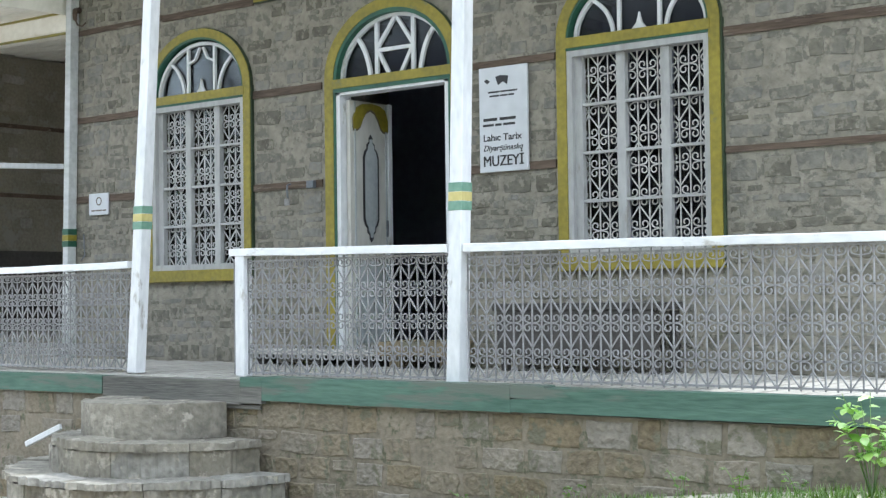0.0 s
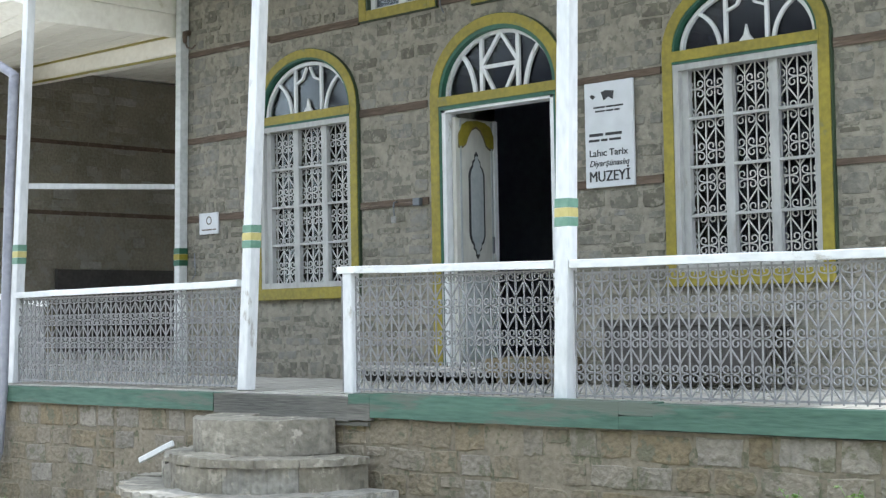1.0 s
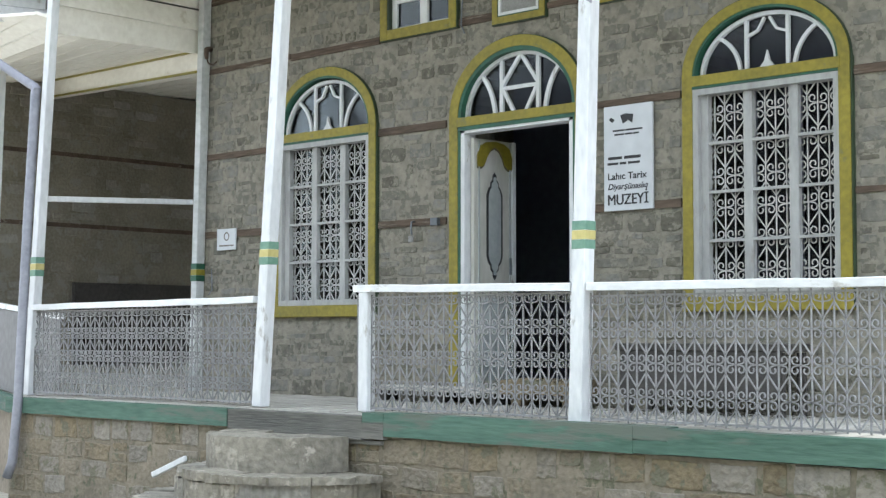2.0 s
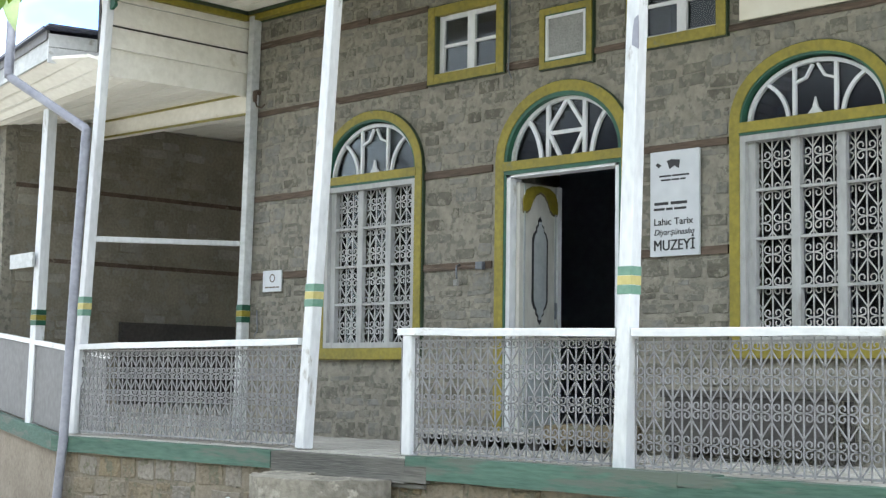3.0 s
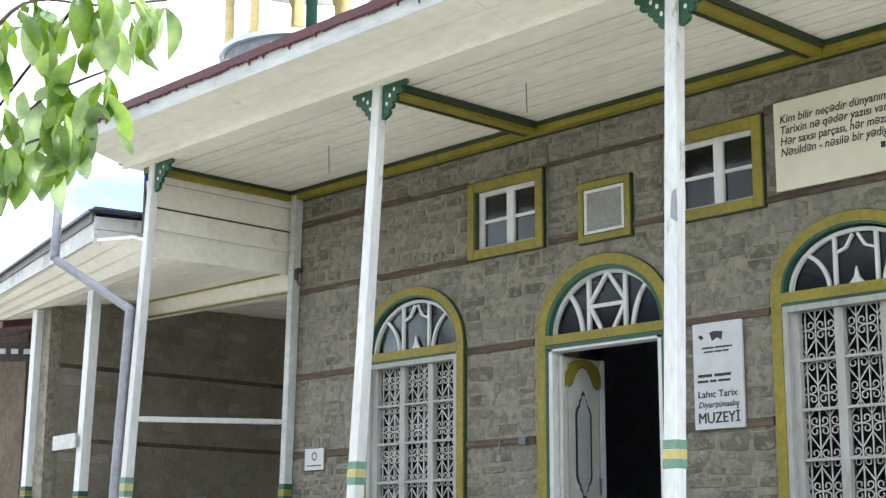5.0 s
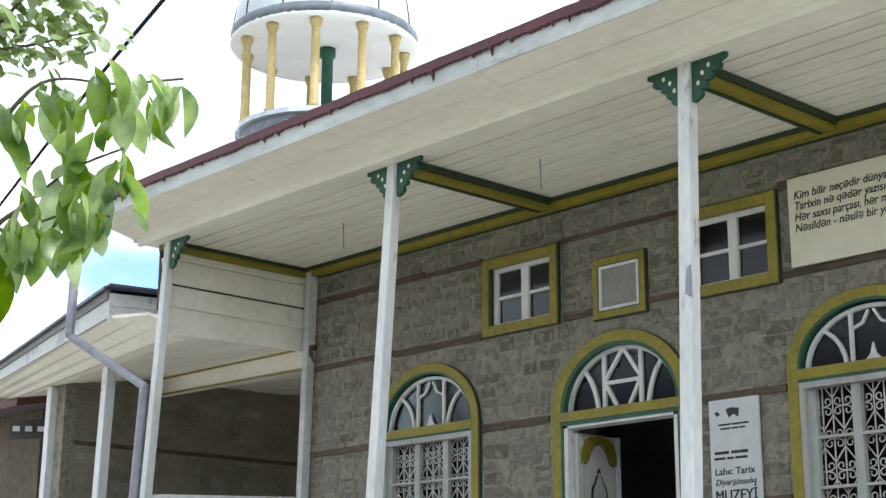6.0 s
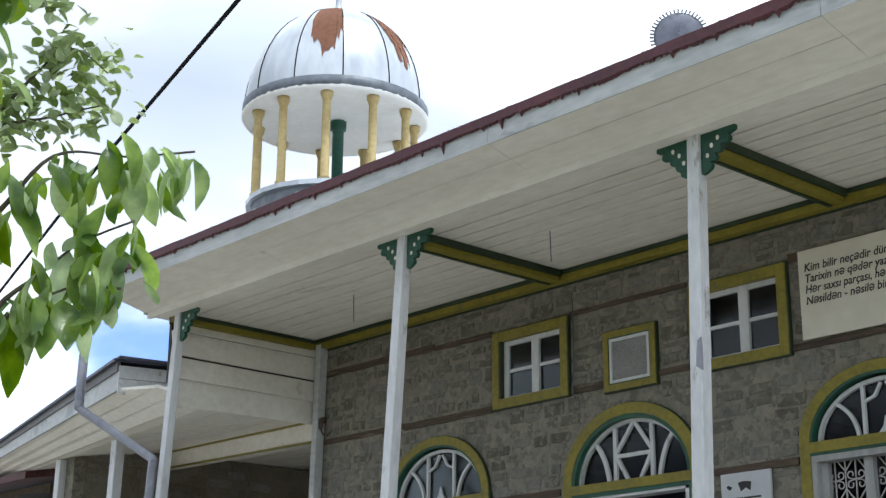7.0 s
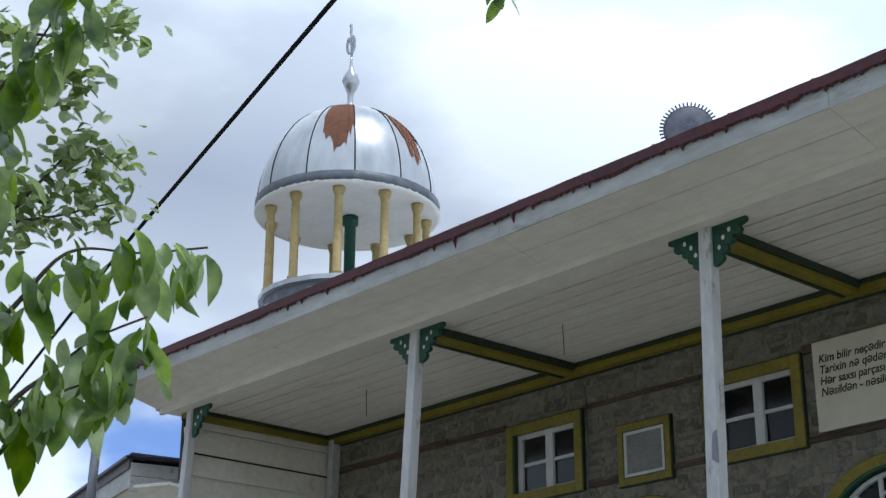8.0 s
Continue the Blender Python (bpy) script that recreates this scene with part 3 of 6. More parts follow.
def railing(x0, x1, za, zb, label):
    t = thing("railing", ((x0 + x1) / 2, PY, 0), label, "railing", "porch railings")
    bm = bmesh.new()
    n = max(2, int((x1 - x0) / 0.3))
    rows = []
    for i in range(n + 1):
        xx = x0 + (x1 - x0) * i / n
        zz = za + (zb - za) * i / n + (rnd.uniform(-0.004, 0.004) if 0 < i < n else 0)
        rows.append([bm.verts.new(q) for q in ((xx, PY - 0.05, zz - 0.05), (xx, PY - 0.05, zz - 0.006), (xx, PY - 0.044, zz), (xx, PY + 0.044, zz), (xx, PY + 0.05, zz - 0.05))])
    for r, s in zip(rows, rows[1:]):
        for q in range(5):
            bm.faces.new((r[q], r[(q + 1) % 5], s[(q + 1) % 5], s[q]))
    bm.faces.new(rows[0])
    bm.faces.new(rows[-1])
    hang("handrail", bm, M["rail_white"], t)
    zt = min(za, zb) - 0.06
    cols = max(1, round((x1 - x0) / 0.137)) * 2
    bar_mesh = None
    for i in range(cols + 1):
        xx = x0 + (x1 - x0) * i / cols
        if bar_mesh is None:
            bm = bmesh.new()
            box(bm, -0.0038, 0.0038, -0.005, 0.005, 0.015, zt + 0.02)
            bar_mesh = mesh_of("upright", bm, M["grille"])
        ob = new("upright", bar_mesh)
        ob.parent, ob.location = t, (xx - t.location.x, 0, 0)
    bm = bmesh.new()
    lattice(bm, x0, x1, 0.025, zt, (x1 - x0) / cols, 3, 0.0064, PY - 0.005, PY + 0.005, 9, True)
    hang("scrollwork", bm, M["grille"], t, "scrolled grey iron lattice", kind="stuff")
    for z in (0.03, zt):
        bm = bmesh.new()
        box(bm, x0, x1, PY - 0.006, PY + 0.006, z - 0.006, z + 0.006)
        hang("flat_bar", bm, M["grille"], t)
    return t


railing(-11.93, -8.80, 0.808, 0.832, "white timber handrail over scrolled grey iron railing")
railing(-7.70, -5.755, 0.888, 0.858, "white timber handrail over scrolled grey iron railing beside the steps")
railing(-5.63, -2.76, 0.858, 0.833, "long white timber handrail over scrolled grey iron railing")


# ---- arched windows and the door surround ----
def arch_pts(c, a, zs, b, n=28):
    return [(c - a * math.cos(math.pi * k / n), zs + b * math.sin(math.pi * k / n)) for k in range(n + 1)]


def arch_band(bm, c, a0, b0, a1, b1, zs, y0, y1, n=28):
    """The band of an arch between an inner and an outer curve."""
    inn, out = arch_pts(c, a0, zs, b0, n), arch_pts(c, a1, zs, b1, n)
    rows = [[bm.verts.new(q) for q in ((i[0], y0, i[1]), (o[0], y0, o[1]), (o[0], y1, o[1]), (i[0], y1, i[1]))] for i, o in zip(inn, out)]
    for r, s in zip(rows, rows[1:]):
        for k in range(4):
            bm.faces.new((r[k], r[(k + 1) % 4], s[(k + 1) % 4], s[k]))
    bm.faces.new(rows[0][::-1])
    bm.faces.new(rows[-1])


def surround(t, c, a, zb, zs, b, w, green):
    """Ochre boards round an arched opening of half width a, springing at zs, with a green bead."""
    bm = bmesh.new()
    arch_band(bm, c, a - 0.012, b - 0.012, a + w, b + w * 0.9, zs, -0.028, 0.02)
    hang("arch_board", bm, M["yellow"], t, "ochre painted arch board")
    for sx in (-1, 1):
        bm = bmesh.new()
        x0, x1 = sorted((c + sx * (a - 0.012), c + sx * (a + w)))
        box(bm, x0, x1, -0.028, 0.02, zb, zs)
        hang("side_board", bm, M["yellow"], t)
        bm = bmesh.new()
        g = c + sx * (a + w)
        x0, x1 = sorted((g, g + sx * (0.014 if sx > 0 else 0.004)))
        box(bm, x0, x1, -0.02, 0.02, zb, zs)
        hang("bead", bm, M["green_shaded"], t, "green bead")
        if green:
            bm = bmesh.new()
            x0, x1 = sorted((c + sx * (a - 0.012), c + sx * (a - 0.036)))
            box(bm, x0, x1, -0.024, 0.05, zb, zs - 0.09)
            hang("bead", bm, M["green"], t, "green bead")
    bm = bmesh.new()
    arch_band(bm, c, a + w, b + w * 0.9, a + w + 0.006, b + w * 0.9 + 0.006, zs, -0.02, 0.02)
    hang("bead", bm, M["green_shaded"], t, "green bead")
    bm = bmesh.new()
    arch_band(bm, c, a - (0.045 if green else 0.03), b - (0.045 if green else 0.03), a - 0.012, b - 0.012, zs, -0.022, 0.05)
    hang("bead", bm, M["green"], t, "green bead")
    bm = bmesh.new()
    box(bm, c - a + 0.0, c + a, -0.034, 0.05, zs - 0.075, zs)
    hang("cross_board", bm, M["yellow"], t)
    bm = bmesh.new()
    box(bm, c - a, c + a, -0.026, 0.06, zs - (0.108 if green else 0.093), zs - 0.0755)
    hang("bead", bm, M["green"], t, "green bead")


def fanlight(t, c, a, zs, b, kind):
    """White bars over dark glass in the arch head."""
    a, b = a - 0.045, b - 0.045
    bm = bmesh.new()
    arch_band(bm, c, a - 0.028, b - 0.028, a, b, zs, 0.03, 0.075)
    hang("arch_frame", bm, M["white"], t)
    bm = bmesh.new()
    prism(bm, arch_pts(c, a - 0.02, zs, b - 0.02, 20), 0.062, 0.066)
    pane = hang("pane", bm, M["glass"], t, "dark glass pane")
    pane.visible_shadow = False

    def top(dx):
        return zs + (b - 0.02) * math.sqrt(max(0, 1 - (dx / a) ** 2))

    laps = []

    def rib(pts, w=0.026):
        bm = bmesh.new()
        back = 0.0008 * len(laps)
        laps.append(pts)
        ribbon(bm, pts, w, 0.034 + back, 0.06 + back)
        hang("glazing_bar", bm, M["white"], t)

    if kind == "fan":
        v = 0.165 * a / 0.55
        for sx in (-1, 1):
            rib([(c + sx * v, zs), (c + sx * v, top(v))])
            p0, p2 = (c + sx * (v + 0.05), zs), (c + sx * a * 0.72, top(a * 0.72))
            p1 = (c + sx * (v + 0.07), zs + b * 0.45)
            rib([tuple((1 - k) ** 2 * p0[i] + 2 * k * (1 - k) * p1[i] + k * k * p2[i] for i in (0, 1)) for k in [q / 8 for q in range(9)]])
            rib([(c + sx * v, zs + b * 0.60), (c + sx * v * 0.45, zs + b * 0.68), (c + sx * v * 0.12, zs + b * 0.90)], 0.018)
        bm = bmesh.new()
        prism(bm, [(c - 0.07, zs), (c + 0.07, zs), (c + 0.02, zs + 0.055), (c, zs + 0.13), (c - 0.02, zs + 0.055)], 0.036, 0.058)
        hang("glazing_ornament", bm, M["white"], t)
    else:
        v = 0.19
        for sx in (-1, 1):
            rib([(c + sx * v, zs), (c + sx * v, top(v))], 0.034)
            p0, p2 = (c + sx * (v + 0.07), zs), (c + sx * a * 0.70, top(a * 0.70))
            p1 = (c + sx * (v + 0.10), zs + b * 0.45)
            rib([tuple((1 - k) ** 2 * p0[i] + 2 * k * (1 - k) * p1[i] + k * k * p2[i] for i in (0, 1)) for k in [q / 8 for q in range(9)]], 0.034)
            rib([(c + 0.01, top(0)), (c + sx * v, zs + b * 0.45)], 0.03)
            rib([(c + sx * v, zs + b * 0.45), (c + sx * 0.06, zs)], 0.03)
        rib([(c - v, zs + b * 0.42), (c + v, zs + b * 0.42)], 0.03)


def arched_window(name, o):
    c, a, zb, zs, b = o
    t = thing(name, (c, 0, zb), "arched window with ochre and green boards, white frame and white scrolled iron grille", "window", "arched windows", kind="structure")
    surround(t, c, a, zb - 0.09, zs, b, 0.072, False)
    bm = bmesh.new()
    box(bm, c - a - 0.075, c + a + 0.075, -0.045, 0.03, zb - 0.105, zb)
    soften(bm, 0.006)
    hang("sill", bm, M["yellow"], t, "ochre painted sill")
    top = zs - 0.095
    fx0, fx1 = c - a + 0.012, c + a - 0.012
    # frames, stiles and bars carry the porch shade in their greyed white
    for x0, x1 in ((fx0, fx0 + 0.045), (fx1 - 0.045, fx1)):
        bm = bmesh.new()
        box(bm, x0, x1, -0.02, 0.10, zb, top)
        hang("window_frame", bm, M["win_white_shaded"], t)
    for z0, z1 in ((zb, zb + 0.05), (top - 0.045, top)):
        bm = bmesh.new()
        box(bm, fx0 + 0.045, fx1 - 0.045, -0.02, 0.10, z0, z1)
        hang("window_frame", bm, M["win_white_shaded"], t)
    ix0, ix1, iz0, iz1 = fx0 + 0.045, fx1 - 0.045, zb + 0.05, top - 0.045
    wid = ix1 - ix0
    stile = 0.072
    cell = (wid - 2 * stile - 0.06) / 3
    xs = ix0 + 0.06
    cells = []
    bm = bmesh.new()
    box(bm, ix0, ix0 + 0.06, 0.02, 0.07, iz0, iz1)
    hang("stile", bm, M["win_white_shaded"], t)
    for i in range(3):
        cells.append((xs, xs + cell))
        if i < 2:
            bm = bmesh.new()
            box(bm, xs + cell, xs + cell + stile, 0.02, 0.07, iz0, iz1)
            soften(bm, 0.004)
            hang("stile", bm, M["win_white_shaded"], t)
        xs += cell + stile
    hgt = (iz1 - iz0) / 4
    for x0, x1 in cells:
        bm = bmesh.new()
        box(bm, x0, x1, 0.094, 0.098, iz0, iz1)
        p = hang("pane", bm, M["glass"], t, "dark window pane")
        p.visible_shadow = False
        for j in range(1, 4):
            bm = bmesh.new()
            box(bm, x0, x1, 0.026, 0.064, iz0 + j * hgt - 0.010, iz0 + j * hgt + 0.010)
            hang("glazing_bar", bm, M["win_white_shaded"], t)
    bm = bmesh.new()
    lattice(bm, ix0, ix1, iz0 - 0.03, iz1 + 0.03, 0.082, 6, 0.0088, 0.072, 0.080, 8)
    hang("scrollwork", bm, M["win_grille"], t, "white scrolled iron lattice", kind="stuff")
    for k in range(round((ix1 - ix0) / 0.082) + 1):
        xx = ix0 + (ix1 - ix0) * k / round((ix1 - ix0) / 0.082)
        bm = bmesh.new()
        box(bm, xx - 0.0045, xx + 0.0045, 0.071, 0.081, iz0 - 0.03, iz1 + 0.03)
        hang("grille_bar", bm, M["win_grille"], t)
    fanlight(t, c, a, zs, b, "fan")


arched_window("window_1", WIN_1)
arched_window("window_2", WIN_2)


def door_way():
    c, a, zb, zs, b = DOOR
    t = thing("door_1", (c, 0, 0), "open double door under an arched fanlight, ochre and green surround", "door", kind="structure")
    surround(t, c, a, 0.0, zs, b, 0.083, True)
    top = zs - 0.108
    for sx in (-1, 1):
        bm = bmesh.new()
        x0, x1 = sorted((c + sx * (a - 0.036), c + sx * (a - 0.078)))
        box(bm, x0, x1, -0.015, 0.12, 0.0, top)
        hang("door_frame", bm, M["white"], t)
    bm = bmesh.new()
    box(bm, c - a + 0.036, c + a - 0.036, -0.015, 0.12, top - 0.022, top)
    hang("door_frame", bm, M["white"], t)
    fanlight(t, c, a, zs, b, "star")
    bm = bmesh.new()
    box(bm, c - a, c + a, -0.03, 0.4, -0.015, 0.035)
    soften(bm, 0.006)
    hang("threshold", bm, M["bare_wood"], t, "worn wooden threshold")
    # leaves folded back into the room, at a right angle to the wall
    for sx in (-1, 1):
        xh = c + sx * (a - 0.105)
        bm = bmesh.new()
        box(bm, -0.02, 0.02, *((0, 0.50) if sx < 0 else (-0.50, 0)), 0, top - 0.10)
        soften(bm, 0.004)
        leaf = new("door_leaf", mesh_of("door_leaf", bm, M["door_cream"]))
        leaf.parent = t
        leaf.location = Vector((xh, 0.05, 0.045)) - t.location
        if sx > 0:
            leaf.rotation_euler = (0, 0, radians(180))
        W, H = 0.50, top - 0.10

        def lp(nm, bm, mat, lab=""):
            if sx > 0:
                bmesh.ops.scale(bm, vec=(1, -1, 1), verts=bm.verts[:])
            ob = new(nm, mesh_of(nm, bm, mat))
            ob.parent = leaf
            tagged(ob, label=lab)

        def plate(outline, x0, x1, mat, nm, lab=""):
            bm = bmesh.new()
            a_ = [bm.verts.new((x0, y, z)) for y, z in outline]
            b_ = [bm.verts.new((x1, y, z)) for y, z in outline]
            bm.faces.new(a_)
            bm.faces.new(b_[::-1])
            for i in range(len(a_)):
                j = (i + 1) % len(a_)
                bm.faces.new((a_[i], a_[j], b_[j], b_[i]))
            lp(nm, bm, mat, lab)

        m = W / 2
        zl = 0.95
        zt = H - 0.27
        # a long lozenge with stepped ends
        def lozenge(d):
            side = [(0.0, 0.0), (0.022, 0.03), (0.022, 0.06), (0.05, 0.085), (0.05, 0.115), (0.078, 0.14), (0.098, 0.19)]
            up = [(p * (1 - d / 0.1), zl + q + d * (1.8 if q < 0.01 else 0.6)) for p, q in side]
            dn = [(p * (1 - d / 0.1), zt - q - d * (1.8 if q < 0.01 else 0.6)) for p, q in side]
            return [(m + p, q) for p, q in up] + [(m + p, q) for p, q in dn[::-1]] + [(m - p, q) for p, q in dn[1:]] + [(m - p, q) for p, q in up[:0:-1]]

        def crest(d):
            low = [(0.035, H - 0.235), (0.085, H - 0.235), (0.125, H - 0.205), (0.155, H - 0.14), (0.195, H - 0.085), (m, H - 0.06)]
            low = [(p, q - d) for p, q in low]
            low += [(W - p, q) for p, q in low[-2::-1]]
            high = [(W - 0.03, H - 0.15), (W - 0.07, H - 0.06), (W - 0.14, H - 0.025), (m, H - 0.012), (0.14, H - 0.025), (0.07, H - 0.06), (0.03, H - 0.15)]
            return low + high

        plate([(0.055, 0.92), (W - 0.055, 0.92), (W - 0.055, H - 0.012), (0.055, H - 0.012)], 0.018, 0.0215, M["door_cream"], "upper_panel")
        for e0, e1 in ((0.050, 0.064), (W - 0.064, W - 0.050)):
            plate([(e0, 0.06), (e1, 0.06), (e1, H - 0.012), (e0, H - 0.012)], 0.018, 0.030, M["leafp"], "panel_bead", "grey painted bead")
        plate(lozenge(0.0), 0.018, 0.027, M["ink"], "panel_outline", "dark stepped outline")
        plate(lozenge(0.022), 0.019, 0.031, M["leafp"], "raised_panel", "grey painted raised panel")
        plate(crest(0.016), 0.018, 0.027, M["ink_soft"], "crest_outline", "dark painted outline")
        plate(crest(0.0), 0.018, 0.034, M["yellow"], "scrolled_crest", "ochre painted carved crest")
        plate([(0.09, 0.12), (W - 0.09, 0.12), (W - 0.09, 0.80), (0.09, 0.80)], 0.018, 0.028, M["leafp"], "lower_panel")
        bm = bmesh.new()
        box(bm, -0.03, 0.036, W - 0.035, W + 0.01, 0, H)
        lp("meeting_stile", bm, M["white"])
        bm = bmesh.new()
        bar(bm, (0.045, W - 0.07, 1.0), (0.045, W - 0.07, 1.14), 0.014, 0.014)
        lp("door_handle", bm, M["tin_dark"], "dull metal pull")


door_way()


def small_window(name, s):
    x0, x1, z0, z1 = s
    t = thing(name, (x0, 0, z0), "small four-pane white window with an ochre and green surround", "window", "small upper windows", kind="structure")
    for a, b, c, d in ((x0 - 0.075, x0 + 0.01, z0 - 0.075, z1 + 0.075), (x1 - 0.01, x1 + 0.075, z0 - 0.075, z1 + 0.075), (x0 + 0.0105, x1 - 0.0105, z0 - 0.075, z0 + 0.01), (x0 + 0.0105, x1 - 0.0105, z1 - 0.01, z1 + 0.075)):
        bm = bmesh.new()
        box(bm, a, b, -0.03, 0.02, c, d)
        soften(bm, 0.004)
        hang("surround_board", bm, M["yellow"], t)
    for a, b, c, d in ((x0 - 0.082, x0 - 0.075, z0 - 0.082, z1 + 0.082), (x1 + 0.075, x1 + 0.086, z0 - 0.082, z1 + 0.082), (x0 - 0.075, x1 + 0.075, z0 - 0.082, z0 - 0.075), (x0 - 0.075, x1 + 0.075, z1 + 0.075, z1 + 0.082), (x0 + 0.01, x0 + 0.03, z0 + 0.01, z1 - 0.01)):
        bm = bmesh.new()
        box(bm, a, b, -0.022, 0.02, c, d)
        hang("bead", bm, M["green_shaded"], t, "green bead")
    m, h = (x0 + x1) / 2 + 0.035, (z0 + z1) / 2 - 0.012
    for a, b, c, d in ((x0 + 0.03, x0 + 0.085, z0 + 0.01, z1 - 0.01), (x1 - 0.03, x1 - 0.004, z0 + 0.01, z1 - 0.01), (m - 0.042, m + 0.042, z0 + 0.01, z1 - 0.01), (x0 + 0.085, x1 - 0.03, z0 + 0.01, z0 + 0.03), (x0 + 0.085, x1 - 0.03, z1 - 0.05, z1 - 0.01)):
        bm = bmesh.new()
        box(bm, a, b, 0.022 if a != m - 0.042 else 0.018, 0.07, c, d)
        hang("window_frame", bm, M["white"], t)
    for a, b in ((x0 + 0.085, m - 0.042), (m + 0.042, x1 - 0.03)):
        bm = bmesh.new()
        box(bm, a, b, 0.03, 0.06, h - 0.014, h + 0.014)
        hang("glazing_bar", bm, M["white"], t)
        for c, d in ((z0 + 0.03, h - 0.014), (h + 0.014, z1 - 0.05)):
            bm = bmesh.new()
            box(bm, a, b, 0.045, 0.049, c, d)
            p = hang("pane", bm, M["glass"], t, "dark window pane")
            p.visible_shadow = False


small_window("window_3", SMALL_1)
small_window("window_4", SMALL_2)


# ---- things on the wall ----
def carved_plaque():
    x0, x1, z0, z1 = -7.97, -7.405, 3.038, 3.55
    t = thing("carved_plaque", (x0, 0, z0), "carved grey stone tablet in a white, ochre and green frame", "plaque")
    for w0, w1, y0, mat in ((0.0, 0.009, -0.022, "green_shaded"), (0.009, 0.062, -0.032, "yellow"), (0.062, 0.073, -0.024, "green"), (0.073, 0.096, -0.028, "white")):
        for a, b, c, d in ((x0 + w0, x0 + w1, z0 + w0, z1 - w0), (x1 - w1, x1 - w0, z0 + w0, z1 - w0), (x0 + w1, x1 - w1, z0 + w0, z0 + w1), (x0 + w1, x1 - w1, z1 - w1, z1 - w0)):
            bm = bmesh.new()
            box(bm, a, b, y0, 0.014, c, d)
            hang("frame_board", bm, M[mat], t)
    bm = bmesh.new()
    box(bm, x0 + 0.096, x1 - 0.096, -0.012, 0.014, z0 + 0.096, z1 - 0.096)
    hang("tablet", bm, M["plaque"], t, "grey stone tablet")
    bm = bmesh.new()
    for j in range(12):
        z = z1 - 0.112 - j * 0.025
        x = x0 + 0.112
        while x < x1 - 0.13:
            w = rnd.uniform(0.015, 0.05)
            box(bm, x, min(x + w, x1 - 0.106), -0.0145, -0.011, z - 0.010, z)
            x += w + 0.008
    hang("carving", bm, M["plaque"], t, kind="stuff")


carved_plaque()


def bars(t, x0, z0, widths, h, mat, y, gap=0.008):
    bm = bmesh.new()
    x = x0
    for w in widths:
        box(bm, x, x + w, y, y + 0.0012, z0, z0 + h)
        x += w + gap
    hang("text_bars", bm, mat, t, kind="stuff")


def museum_sign():
    x0, x1, z0, z1 = -6.838, -6.394, 1.466, 2.255
    t = thing("museum_sign", (x0, 0, z0), "white museum sign board with black lettering on the stone wall", "sign")
    bm = bmesh.new()
    box(bm, x0, x1, -0.026, -0.004, z0, z1)
    soften(bm, 0.002)
    hang("board", bm, M["board"], t)
    y = -0.0285
    bm = bmesh.new()
    prism(bm, [(x0 + 0.155, z1 - 0.075), (x0 + 0.20, z1 - 0.065), (x0 + 0.275, z1 - 0.075), (x0 + 0.265, z1 - 0.14), (x0 + 0.225, z1 - 0.115), (x0 + 0.18, z1 - 0.14)], y, y + 0.002)
    hang("emblem", bm, M["ink"], t)
    bm = bmesh.new()
    prism(bm, [(x0 + 0.05, z1 - 0.10), (x0 + 0.07, z1 - 0.085), (x0 + 0.105, z1 - 0.105), (x0 + 0.08, z1 - 0.125)], y, y + 0.002)
    hang("emblem", bm, M["ink"], t)
    bars(t, x0 + 0.085, z1 - 0.195, (0.11, 0.155), 0.013, M["ink"], y)
    bars(t, x0 + 0.10, z1 - 0.225, (0.09, 0.07, 0.05), 0.013, M["ink"], y)
    bars(t, x0 + 0.04, z1 - 0.405, (0.13, 0.15), 0.022, M["ink"], y, 0.02)
    bars(t, x0 + 0.035, z1 - 0.445, (0.10, 0.06, 0.11), 0.018, M["ink"], y, 0.014)
    written("lettering", "Lahıc Tarix", 0.072, (x0 + 0.035, y, z1 - 0.555), M["ink"], t, 0.36, bold=0.0009)
    written("lettering", "Diyarşünaslıq", 0.064, (x0 + 0.035, y, z1 - 0.63), M["ink"], t, 0.37, shear=0.3, bold=0.0004)
    written("lettering", "MUZEYİ", 0.112, (x0 + 0.03, y, z1 - 0.745), M["ink"], t, 0.375, bold=0.0)
    written("lettering", "MUZEYİ", 0.112, (x0 + 0.0345, y + 0.0004, z1 - 0.745), M["ink"], t, 0.375)
    written("lettering", "MUZEYİ", 0.112, (x0 + 0.0322, y + 0.0002, z1 - 0.7435), M["ink"], t, 0.375)


museum_sign()


def verse_banner():
    x0, x1, z0, z1 = -6.036, -4.69, 3.138, 3.805
    t = thing("verse_banner", (x0, 0, z0), "cream banner with a black printed verse on the upper wall", "banner")
    bm = bmesh.new()
    box(bm, x0, x1, -0.035, -0.012, z0, z1)
    soften(bm, 0.003)
    hang("board", bm, M["banner"], t)
    y = -0.037
    for i, (words, w) in enumerate((("Kim bilir neçədir dünyanın yaşı", 1.02), ("Tarixin nə qədər yazısı vardır", 0.97), ("Hər saxsı parçası, hər məzar daşı", 1.06), ("Nəsildən - nəsilə bir yədigardır", 1.03))):
        written("lettering", words, 0.088, (x0 + 0.05, y, z1 - 0.165 - i * 0.083), M["ink"], t, w, shear=0.16, bold=0.0009)
    bars(t, x0 + 0.86, z1 - 0.505, (0.035, 0.19), 0.045, M["ink"], y, 0.025)


verse_banner()

